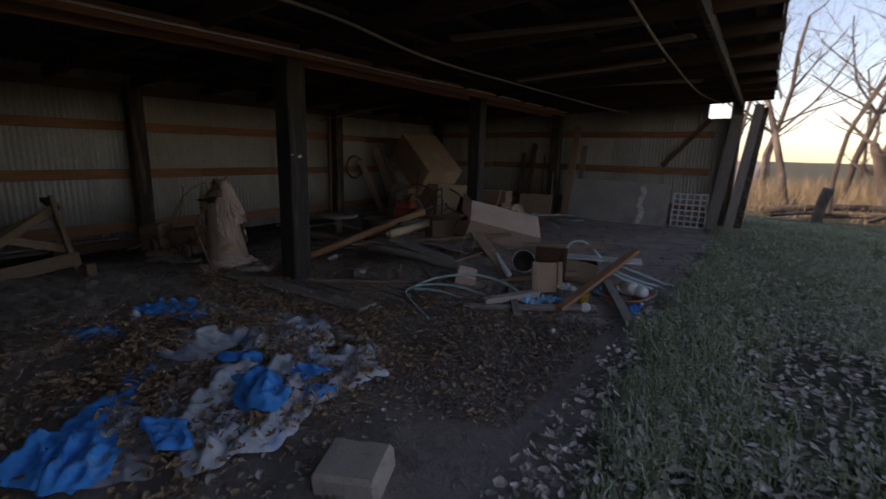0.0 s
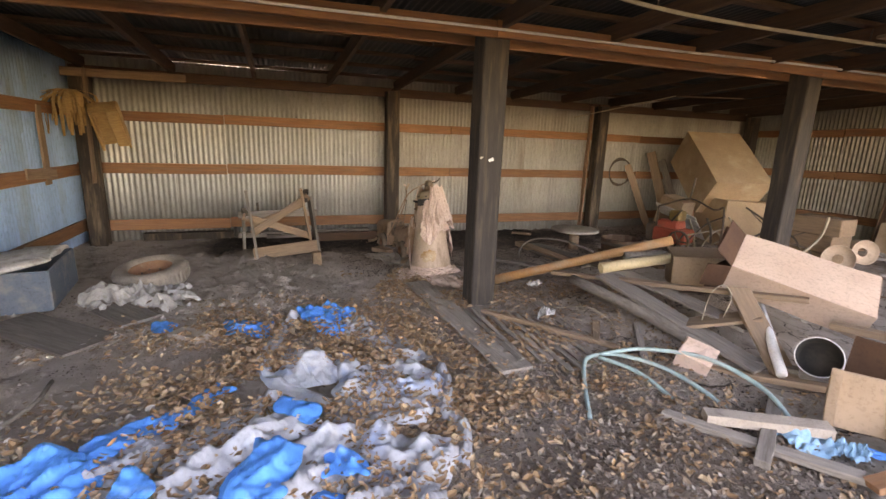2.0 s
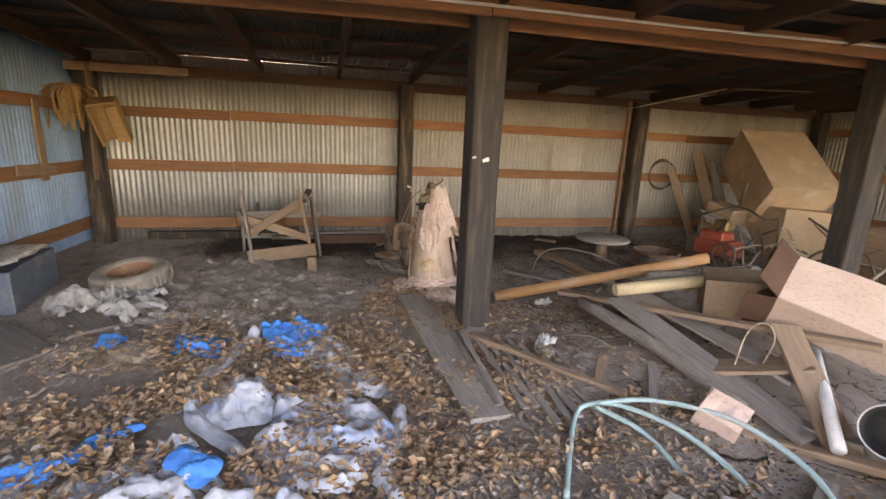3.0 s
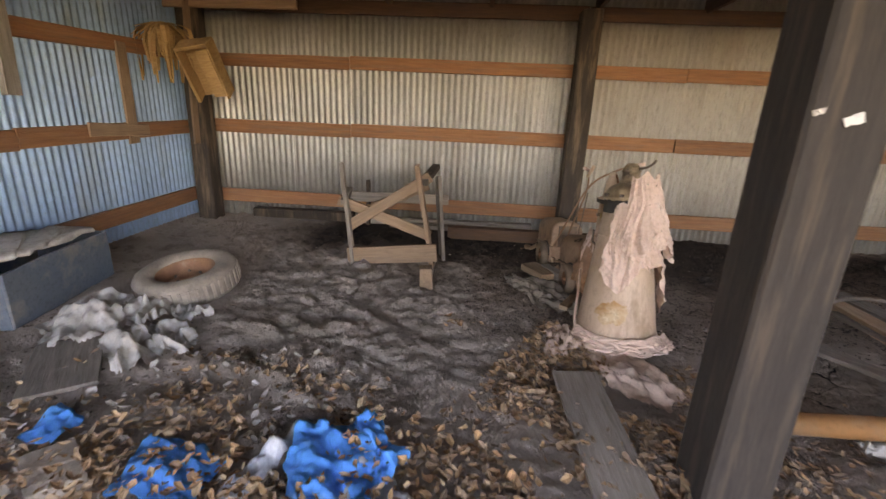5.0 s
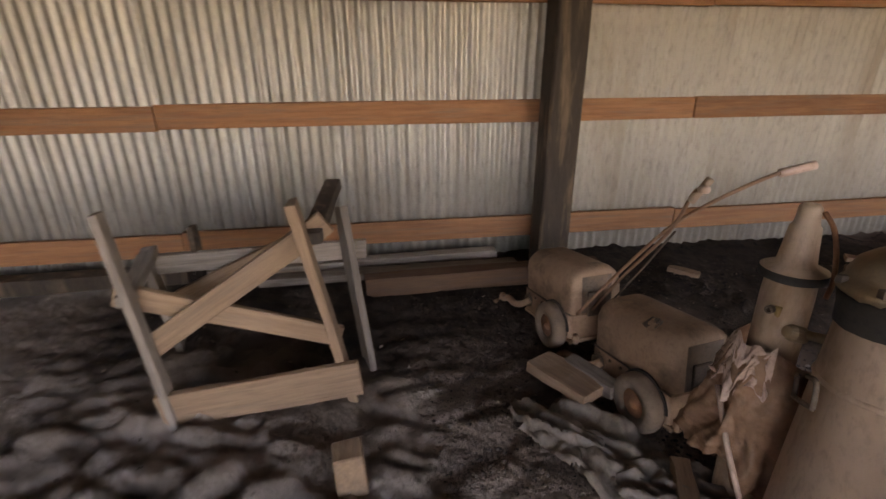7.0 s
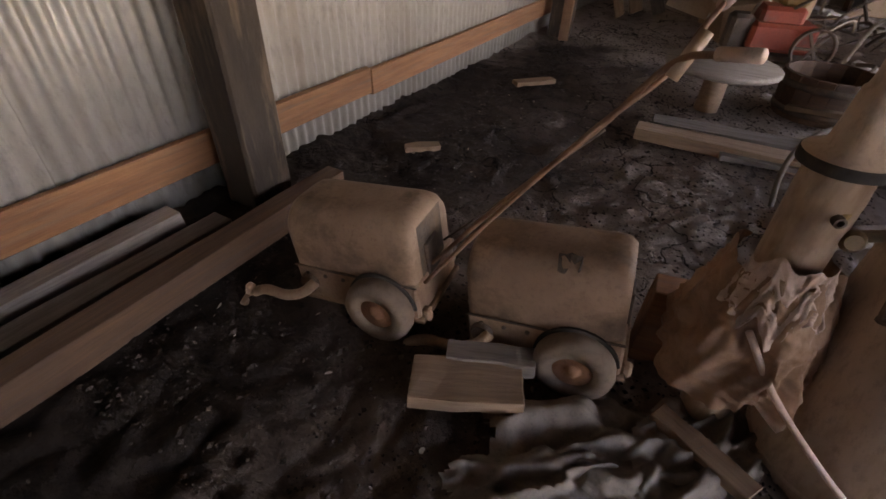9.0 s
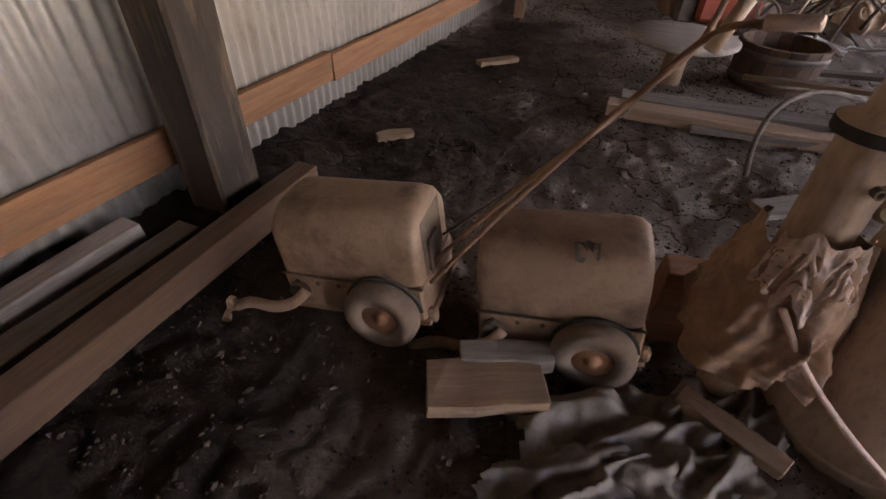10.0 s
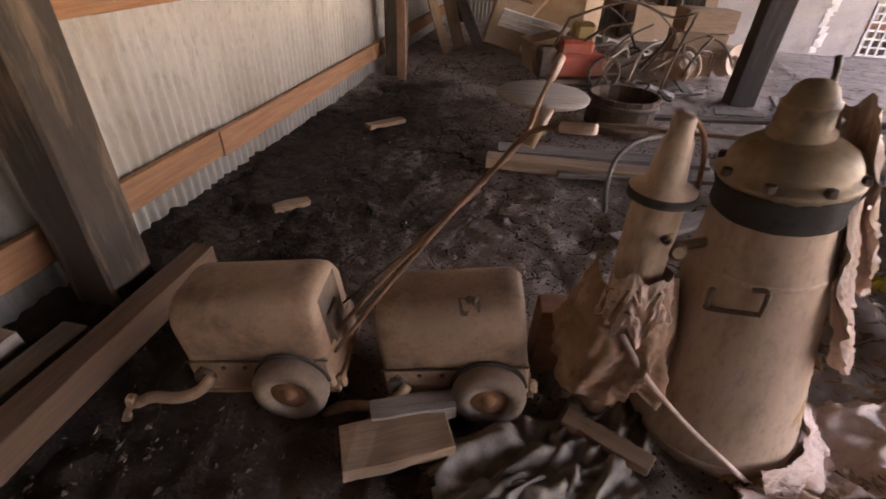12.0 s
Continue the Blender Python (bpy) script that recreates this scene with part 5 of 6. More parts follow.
bucket(-2.10, 4.70, 0.10, pose(0, 0, 0, 68, 0, 28), 0.115, 0.26, "white_paint", "black_rubber_and_shade", "white bucket lying open with dark inside")
bucket(-1.3, 4.4, -0.09, pose(0, 0, 0, 12, 8, 0), 0.055, 0.1, "yellow", "yellow", "small yellow plastic tub on the ground")
t = tagged(empty("plastic_bags"), "crumpled light blue plastic bags in the pile", "plastic bag")
for k, (x, y, r) in enumerate(((-1.22, 4.75, 0.12), (-1.32, 4.95, 0.10), (-1.68, 4.0, 0.15), (-1.55, 4.12, 0.1))):
    cloth("bag", "cyan_bag", x, y, r, r * 0.8, 30 * k, 0.13, 2.1 + k, 22, parent=t)
t = tagged(empty("white_paper_sheet"), "crumpled white paper sheets in the pile", "paper")
for k, (x, y, r, zz) in enumerate(((-1.48, 4.42, 0.13, 0.1), (-2.6, 5.2, 0.14, 0.16), (-4.4, 3.98, 0.09, 0.02), (-3.55, 3.6, 0.1, 0.02), (-1.1, 4.9, 0.12, 0.03), (-0.95, 5.25, 0.16, 0.03))):
    cloth("paper", "white_paint", x, y, r, r * 0.7, 40 * k, 0.1, 5.1 + k, 20, lift=zz, parent=t)
t = tagged(empty("yellow_scrap"), "crumpled yellow plastic scrap on leaves", "plastic scrap")
cloth("scrap", "yellow", -4.46, 4.05, 0.11, 0.06, 10, 0.07, 1.1, 16, parent=t)
t = tagged(empty("blue_scrap"), "flat blue plastic scraps near the grass", "plastic scrap")
cloth("scrap", "blue_tarp", -0.82, 4.5, 0.2, 0.06, 100, 0.04, 1.9, 18, parent=t)
cloth("scrap", "blue_tarp", -1.55, 4.2, 0.16, 0.05, 50, 0.04, 2.9, 18, parent=t)
for x, y, r, h, mt, lb in ((-1.26, 3.36, 0.032, 0.12, "galv", "small silver can lying on dirt"), (-1.17, 4.08, 0.045, 0.03, "white_paint", "round white lid on dirt"), (-1.05, 4.95, 0.07, 0.2, "white_paint", "dented white plastic bottle on dirt"), (-0.92, 4.9, 0.06, 0.16, "white_paint", "dented white plastic bottle on dirt")):
    bm = bmesh.new()
    add_lathe(bm, [(0, 0), (r, 0), (r, h * 0.8), (r * 0.8, h * 0.93), (r * 0.45, h), (0, h)], 20)
    o = part("can", bm, mt, None, "", True)
    o.matrix_basis = pose(x, y, -0.06 + r * 0.4, 80, 0, 50 if h > 0.05 else 10)
    tagged(o, lb, "container")
# hoses and cords
H1 = [(-2.20, 3.05, -0.085), (-2.48, 3.22, -0.07), (-2.70, 3.37, -0.05), (-2.76, 3.47, -0.03), (-2.68, 3.62, 0.0), (-2.45, 3.78, 0.0), (-2.20, 3.86, -0.04), (-1.98, 3.86, -0.08)]
H2 = [(-2.74, 3.52, -0.01), (-2.62, 3.78, 0.05), (-2.35, 4.02, 0.08), (-2.05, 4.12, 0.03), (-1.8, 4.04, -0.03), (-1.62, 3.9, -0.07)]
H3 = [(-2.72, 3.5, -0.02), (-2.5, 3.62, -0.03), (-2.25, 3.64, -0.06), (-2.02, 3.6, -0.085)]
hose = tagged(empty("garden_hose"), "pale green garden hose looping over the pile", "hose")
for h in (H1, H2, H3):
    tube_thing("hose_length", h, 0.0135, "hose", parent=hose, n=40)
hose = tagged(empty("garden_hose"), "pale green garden hose coiled by the grass", "hose")
tube_thing("hose_length", [(-1.72, 4.92, 0.05), (-1.72, 4.95, 0.2), (-1.66, 5.02, 0.36), (-1.52, 5.1, 0.36), (-1.35, 5.15, 0.2), (-1.18, 5.15, 0.08), (-0.95, 5.2, 0.0), (-0.7, 5.3, -0.06)], 0.017, "hose", parent=hose, n=44)
tube_thing("hose_length", [(-1.3, 5.2, 0.16), (-1.25, 5.0, 0.14), (-1.1, 5.0, 0.06), (-0.9, 5.05, 0.0), (-0.75, 5.1, -0.05)], 0.015, "hose", parent=hose, n=30)
tube_thing("hose_length", [(-1.3, 5.35, 0.12), (-1.0, 5.4, 0.04), (-0.7, 5.45, -0.05), (-0.5, 5.6, -0.07)], 0.015, "hose", parent=hose, n=30)
cord = tagged(empty("extension_cord"), "coiled orange electric cord on the ground", "cord")
for k in range(4):
    tube_thing("coil", [(-0.98 + (0.2 + 0.02 * k) * math.cos(a), 4.85 + (0.33 + 0.02 * k) * math.sin(a), -0.07 + 0.012 * k) for a in [2 * math.pi * q / 24 for q in range(25)]], 0.008, "orange_cord", parent=cord, seg=6)
wire = tagged(empty("loose_wire"), "thin pale wires curling up from the pile", "wire")
for pts in ([(-2.72, 4.38, 0.0), (-2.72, 4.4, 0.22), (-2.70, 4.42, 0.38), (-2.66, 4.48, 0.44), (-2.62, 4.52, 0.36), (-2.64, 4.5, 0.2)], [(-3.7, 3.8, -0.04), (-3.4, 3.9, 0.06), (-3.15, 3.95, 0.02), (-3.0, 3.85, -0.04)], [(-3.4, 4.1, 0.0), (-3.3, 4.2, 0.16), (-3.15, 4.22, 0.18), (-3.1, 4.15, 0.02)]):
    tube_thing("strand", pts, 0.004, "rope", parent=wire, n=24, seg=6)

# ---- cords and conduits under the roof ----
def cord_line(name, pts, r, label, mat="rope", n=60):
    tube_thing(name, pts, r, mat, label, "conduit", n=n, seg=8)


cord_line("overhead_conduit", [(-2.75, -0.8, 2.30), (-2.8, 1.2, 2.27), (-2.86, 2.6, 2.31), (-3.05, 4.2, 2.28), (-3.1, 6.4, 2.31), (-2.95, 8.0, 2.29), (-2.8, 9.6, 2.27), (-2.6, 10.9, 2.26)], 0.014, "pale conduit sagging along under the rafters")
cord_line("overhead_conduit", [(XC + 0.22, -0.8, 2.23), (XC + 0.2, 1.5, 2.24), (XC + 0.19, 3.1, 2.265), (XC + 0.21, 5.0, 2.27), (XC + 0.2, 7.0, 2.30), (XC + 0.24, 10.9, 2.29)], 0.011, "pale conduit strung along the beam", "white_paint")
cord_line("overhead_cable", [(-0.78, 2.2, 2.33), (-0.86, 3.6, 2.30), (-0.92, 5.4, 2.29), (-0.95, 8.3, 2.30), (-0.8, 10.9, 2.38)], 0.010, "thin pale cable along the open eave")
for y in (3.9, 6.1, 8.0, 9.6):
    tube_thing("wire_hanger", [(-3.03, y, 2.30), (-3.03, y + 0.01, 2.40)], 0.006, "old_iron", "short wire hanger below a rafter", "hanger", seg=6)
tube_thing("thin_stick", [(-6.9, 6.0, 1.85), (-6.2, 7.36, 2.215)], 0.008, "rope", "thin pale cane wedged below the rafters", "cane", seg=6)
tube_thing("thin_stick", [(-6.2, 7.36, 2.205), (-5.9, 8.38, 2.21)], 0.010, "tan_wood", "thin cane wedged below the rafters", "cane", seg=6)
loose_board((-3.0, 6.2, 2.33), (-1.1, 6.05, 2.41), 0.14, 0.03, "tan_wood", "pale board laid up under the roof", 0, "loft_board")
loose_board((-2.6, 3.9, 2.37), (-1.0, 4.3, 2.43), 0.12, 0.03, "tan_wood", "pale board laid up under the roof", 0, "loft_board")
loose_board((-2.0, 5.4, 2.40), (-0.7, 5.2, 2.45), 0.14, 0.03, "tan_wood", "pale board laid up under the roof", 0, "loft_board")
loose_board((-2.2, 7.4, 2.38), (-0.9, 7.9, 2.42), 0.13, 0.03, "tan_wood", "pale board laid up under the roof", 0, "loft_board")

# bent flashing at the eave
def flashing():
    bm = bmesh.new()
    rows = []
    for i in range(40):
        y = 3.4 + i * 0.2
        k = max(0.0, (y - 6.5) / 5.0)
        x = -0.06 + 0.16 * k * k + 0.015 * noise.noise((y * 1.3, 0, 0))
        zt = roof_z(0) + 0.14
        d = 0.10 + 0.10 * k + 0.04 * noise.noise((y * 0.8, 3, 0))
        rows.append([bm.verts.new(c) for c in ((x - 0.12, y, zt - 0.02), (x, y, zt), (x + 0.035, y, zt - d * 0.5), (x + 0.03, y, zt - d), (x + 0.025, y, zt - d), (x + 0.03, y, zt - d * 0.5), (x - 0.005, y, zt - 0.006))])
    for a, c in zip(rows, rows[1:]):
        for k in range(6):
            bm.faces.new((a[k], a[k + 1], c[k + 1], c[k]))
    tagged(part("eave_flashing", bm, "galv", None, "", True), "bent pale metal flashing hanging along the eave", "flashing", kind="structure")


flashing()

for x, y, z, s in ((-4.032, 3.23, 1.24, 0.05), (-4.032, 3.14, 1.255, 0.03)):
    bm = bmesh.new()
    add_box(bm, 0.006, s, s * 0.5, pose(0, 0, 0, 20, 0, 4), 0.001, 0.004, 2)
    o = part("paper_tag", bm, "white_paint")
    o.location = (x, y, z)
    tagged(o, "torn pale paper tag stapled on the column", "paper tag")

# ---- far end ----
bm = bmesh.new()
add_box(bm, 2.1, 0.02, 0.9, None, 0.004, 0.004, 5)
o = part("leaning_hardboard", bm, "board_grey")
o.matrix_basis = pose(-2.58, 10.62, 0.34, -7, 0.8, -1)
tagged(o, "large grey board panel leaning at the end wall", "panel")
for k in range(9):
    bm = bmesh.new()
    add_box(bm, 0.07 + 0.05 * random.random(), 0.004, 0.12, pose(0.52 + 0.03 * math.sin(k * 1.3), -0.013, 0.32 - k * 0.085, 0, random.uniform(-25, 25), 0), 0.001, 0.012)
    part("white_drip", bm, "white_paint", o, "white paint drip")


def lattice():
    e = tagged(empty("lattice_crate"), "white plastic lattice crate side standing on edge", "crate")
    e.matrix_basis = pose(-1.14, 10.62, -0.1, -6, 0, 0)
    for i in range(6):
        bm = bmesh.new()
        add_box(bm, 0.03, 0.025, 0.7, pose(-0.31 + i * 0.124, 0, 0.37), 0.003)
        part("upright_slat", bm, "white_paint", e)
    for j in range(7):
        bm = bmesh.new()
        add_box(bm, 0.65, 0.022, 0.028, pose(0, 0.003, 0.035 + j * 0.112), 0.003)
        part("cross_slat", bm, "white_paint", e)


lattice()
for p0, p1, w, mt, lb in (
        ((-0.72, 10.55, -0.1), (-0.52, 10.85, 2.2), 0.2, G, "wide grey plank leaning at the corner post"),
        ((-0.42, 10.5, -0.1), (-0.2, 10.85, 2.35), 0.16, G, "tall grey plank leaning at the corner post"),
        ((-0.28, 10.72, -0.1), (-0.12, 10.95, 2.3), 0.14, "dark_post", "dark plank leaning at the corner post"),
        ((-1.8, 10.98, 1.15), (-1.0, 10.98, 2.1), 0.1, "rafter", "diagonal brace nailed on the end wall"),
        ((-3.72, 10.5, -0.1), (-3.66, 10.9, 1.98), 0.17, T, "tall pale board leaning at the end wall"),
        ((-3.5, 10.6, -0.1), (-3.46, 10.9, 1.55), 0.12, T, "pale board leaning at the end wall"),
        ((-4.75, 10.6, -0.1), (-4.72, 10.95, 1.6), 0.2, "rafter", "brown board leaning in the far corner"),
        ((-4.95, 10.6, -0.1), (-5.0, 10.95, 1.35), 0.22, "rafter", "brown board leaning in the far corner"),
        ((-4.35, 10.6, -0.1), (-4.45, 10.95, 1.3), 0.18, "rafter", "brown board leaning in the far corner"),
        ((-4.1, 10.6, -0.1), (-4.18, 10.95, 1.65), 0.14, G, "grey board leaning in the far corner"),
        ((-7.2, 8.6, -0.1), (-7.6, 8.3, 1.35), 0.16, T, "pale board leaning at the back wall"),
        ((-6.95, 8.7, -0.1), (-7.6, 8.6, 1.2), 0.14, G, "grey board leaning at the back wall"),
        ((-7.3, 8.2, -0.1), (-7.62, 7.8, 1.1), 0.12, T, "pale board leaning at the back wall"),
        ((-7.46, 6.72, -0.1), (-7.5, 6.78, 2.1), 0.09, "pole", "round brown pole standing by a post")):
    loose_board(p0, p1, w, 0.028, mt, lb, 90, "leaning_board")

# stacked fibreboard boxes, the upper one tipped
M["fibre"] = material("fibreboard", (0.52, 0.345, 0.215), (0.43, 0.28, 0.17), 3.0, 0.85, 0, 0.15, 50, (1, 1, 1), (0.62, 0.50, 0.34), 1.6, (0.5, 0.75), 0.08)
TIP = Matrix(((0.277, 0.75, -0.60), (0.957, -0.22, 0.17), (0.0, -0.62, -0.78)))
carton("tipped_crate", Matrix.Translation((-6.45, 8.75, 1.05)) @ TIP.to_4x4(), 0.95, 1.3, 0.7, "fibre", "large tan fibreboard crate tipped on a stack")
carton("lower_crate", pose(-5.95, 8.75, 0.26, 0, 3, 74), 1.0, 0.8, 0.72, "fibre", "pale fibreboard crate under a tipped crate")
carton("small_crate", pose(-6.55, 8.0, 0.34, 0, 14, 10), 0.42, 0.35, 0.5, "cardboard", "small brown box leaning on clutter")
carton("small_crate", pose(-6.1, 7.5, 0.15, 0, -12, 25), 0.36, 0.3, 0.3, "cardboard", "small brown box among clutter")
for k in range(3):
    bm = bmesh.new()
    add_box(bm, 0.55, 0.4, 0.22, None, 0.008, 0.006, 2)
    o = part("wooden_tray", bm, "tan_wood")
    o.matrix_basis = pose(-4.42 + 0.03 * k, 8.3, 0.04 + 0.225 * k, 0, 0, 8 * (k - 1))
    tagged(o, "pale wooden tray in a stack by a column", "tray", "stack of wooden trays")
bm = bmesh.new()
add_box(bm, 0.8, 0.05, 0.5, None, 0.006, 0.006, 3)
o = part("leaning_hardboard", bm, "cardboard")
o.matrix_basis = pose(-4.4, 10.4, 0.15, -12, 0, 5)
tagged(o, "brown board panel leaning low at the wall", "panel")
# wire coil on the wall
coil = tagged(empty("wire_coil"), "coil of dark wire hanging on the back wall", "wire coil")
for k in range(5):
    tube_thing("loop", [(-7.80 + 0.012 * k, 7.78 + (0.24 + 0.008 * k) * math.cos(a), 0.95 + (0.27 - 0.01 * k) * math.sin(a)) for a in [2 * math.pi * q / 28 for q in range(29)]], 0.007, "old_iron", parent=coil, seg=6)


# disc stool, half barrel, red engine, rims, machine parts
def disc_stool():
    e = tagged(empty("disc_stool", -6.05, 5.62, -0.1), "pale round board on a stub post", "stool")
    bm = bmesh.new()
    add_lathe(bm, [(0, 0.27), (0.33, 0.27), (0.345, 0.28), (0.345, 0.30), (0.33, 0.31), (0, 0.31)], 36)
    part("disc", bm, "grey_wood", e, "", True)
    bm = bmesh.new()
    add_lathe(bm, [(0, 0), (0.075, 0), (0.07, 0.27), (0, 0.27)], 18)
    part("stub", bm, "tan_wood", e, "", True)


disc_stool()


def half_barrel():
    e = tagged(empty("half_barrel", -5.42, 5.95, -0.1), "rusty half barrel tub on the dirt", "tub")
    for k in range(18):
        a = 2 * math.pi * k / 18
        bm = bmesh.new()
        add_box(bm, 0.025, 0.092, 0.28, pose(0.25 * math.cos(a), 0.25 * math.sin(a), 0.14, 0, 0, math.degrees(a)) @ pose(0, 0, 0, 0, 6, 0), 0.004)
        part("stave", bm, "rafter", e)
    for z, r in ((0.06, 0.262), (0.22, 0.279)):
        bm = bmesh.new()
        add_lathe(bm, [(r, z - 0.02), (r + 0.004, z - 0.02), (r + 0.007, z + 0.02), (r + 0.003, z + 0.02)], 36)
        part("hoop", bm, "old_iron", e, "", True)
    bm = bmesh.new()
    add_lathe(bm, [(0, 0.03), (0.24, 0.03)], 24)
    part("bottom", bm, "black_rubber_and_shade", e)


half_barrel()
tube_thing("bent_pipe", [(-5.62, 4.45, -0.1), (-5.64, 4.5, 0.05), (-5.60, 4.62, 0.16), (-5.48, 4.8, 0.2), (-5.3, 5.0, 0.18), (-5.05, 5.2, 0.1)], 0.013, "bark", "bent dusty metal pipe over planks", "pipe", n=24)


def red_engine():
    e = tagged(empty("red_engine", -5.75, 7.2, -0.1, 15), "old red engine with spoked pulley among clutter", "engine")
    for sx, sy, sz, at, mt, nm in ((0.5, 0.34, 0.22, (0, 0, 0.22), "red_paint", "block"), (0.34, 0.26, 0.14, (-0.05, 0, 0.38), "red_paint", "tank"), (0.6, 0.4, 0.06, (0, 0, 0.06), "old_iron", "skid"), (0.18, 0.2, 0.3, (-0.32, 0, 0.22), "old_iron", "cylinder_head"), (0.2, 0.2, 0.16, (0.02, 0.02, 0.52), "brass", "air_filter")):
        bm = bmesh.new()
        add_box(bm, sx, sy, sz, pose(*at), 0.03)
        part(nm, bm, mt, e)
    bm = bmesh.new()
    add_lathe(bm, [(0.14, -0.02), (0.16, -0.022), (0.16, 0.022), (0.14, 0.02), (0.14, -0.02)], 28)
    w = part("pulley", bm, "old_iron", e, "spoked iron pulley", True)
    w.matrix_basis = pose(0.22, -0.24, 0.18, 90, 0, 0)
    for k in range(6):
        bm = bmesh.new()
        add_box(bm, 0.14, 0.022, 0.014, pose(0.07 * math.cos(k * math.pi / 3), 0.07 * math.sin(k * math.pi / 3), 0, 0, 0, 60 * k), 0.003)
        part("spoke", bm, "old_iron", w)


red_engine()
for x, y, z, a, b in ((-4.0, 8.1, 0.12, 78, 30), (-4.35, 9.2, 0.08, 80, 60), (-4.6, 7.7, 0.1, 70, 120)):
    bm = bmesh.new()
    add_lathe(bm, [(0.06, 0.03), (0.1, 0.02), (0.14, 0.05), (0.17, 0.06), (0.175, 0.09), (0.165, 0.09), (0.13, 0.0), (0.13, -0.06), (0.165, -0.09), (0.175, -0.09), (0.17, -0.06), (0.14, -0.03), (0.06, 0.0), (0.06, 0.03)], 32)
    o = part("wheel_rim", bm, "tank", None, "", True)
    o.matrix_basis = pose(x, y, z, a, 0, b)
    tagged(o, "dusty pale steel wheel rim on its side", "wheel rim")
loose_board((-4.3, 9.35, 0.0), (-3.6, 9.55, 0.06), 0.1, 0.03, W, "pale slat on rubble")
loose_board((-4.1, 9.6, 0.03), (-3.2, 9.7, 0.06), 0.09, 0.03, W, "pale slat on rubble")
slats = tagged(empty("slatted_panel"), "pale slatted panel leaning on junk", "slatted panel")
slats.matrix_basis = pose(-6.3, 7.9, 0.22, -40, 12, 10)
for k in range(6):
    bm = bmesh.new()
    add_box(bm, 0.75, 0.1, 0.016, pose(0, -0.3 + k * 0.115, 0), 0.003, 0.003, 2)
    part("slat", bm, "white_paint", slats)
scrap = tagged(empty("scrap_rods"), "tangle of thin rusty rods and bars", "scrap metal")
for k in range(26):
    x, y = random.uniform(-5.9, -4.0), random.uniform(7.0, 8.6)
    p = Vector((x, y, random.uniform(-0.05, 0.2)))
    q = p + Vector((random.uniform(-0.5, 0.5), random.uniform(-0.5, 0.5), random.uniform(-0.05, 0.55)))
    m_ = (p + q) / 2 + Vector((random.uniform(-0.1, 0.1), random.uniform(-0.1, 0.1), random.uniform(0, 0.12)))
    tube_thing("rod", [p, m_, q], random.uniform(0.006, 0.016), "old_iron" if k % 3 else "rope", parent=scrap, n=8, seg=6)
for k in range(34):
    x, y = random.uniform(-5.6, -3.2), random.uniform(6.5, 10.0)
    a = random.uniform(0, 3.14)
    ln = random.uniform(0.15, 0.5)
    loose_board((x, y, gz(x, y) + 0.02), (x + ln * math.cos(a), y + ln * math.sin(a), gz(x, y) + random.uniform(0.02, 0.1)), random.uniform(0.04, 0.1), 0.02, random.choice([G, T, W]), "small broken piece of board on rubble", random.uniform(-20, 20), "offcut", "offcut")
rails = tagged(empty("tube_rack"), "dark bent tubular frame in front of crates", "metal frame")
for pts in ([(-5.9, 7.0, 0.55), (-5.4, 7.05, 0.72), (-5.0, 7.05, 0.62), (-4.8, 7.0, 0.68)], [(-5.4, 7.05, 0.72), (-5.35, 7.05, 1.02)], [(-5.9, 7.0, 0.55), (-6.0, 7.1, 0.2), (-5.8, 7.1, -0.08)], [(-4.8, 7.0, 0.68), (-4.85, 7.1, 0.3), (-4.9, 7.1, -0.08)]):
    tube_thing("bar", pts, 0.013, "old_iron", parent=rails, n=12 if len(pts) > 2 else 0, seg=8)


# ---- dead leaves ----
def leaf_material(name, cols, rough=0.8):
    m = bpy.data.materials.new(name)
    m.use_nodes = True
    n, ln = m.node_tree.nodes, m.node_tree.links
    g = n.new("ShaderNodeNewGeometry")
    r = n.new("ShaderNodeValToRGB")
    el = r.color_ramp.elements
    while len(el) < len(cols):
        el.new(0.5)
    for k, c in enumerate(cols):
        el[k].position, el[k].color = k / (len(cols) - 1), (*c, 1)
    ln.new(g.outputs["Random Per Island"], r.inputs[0])
    ln.new(r.outputs[0], n["Principled BSDF"].inputs["Base Color"])
    n["Principled BSDF"].inputs["Roughness"].default_value = rough
    return m


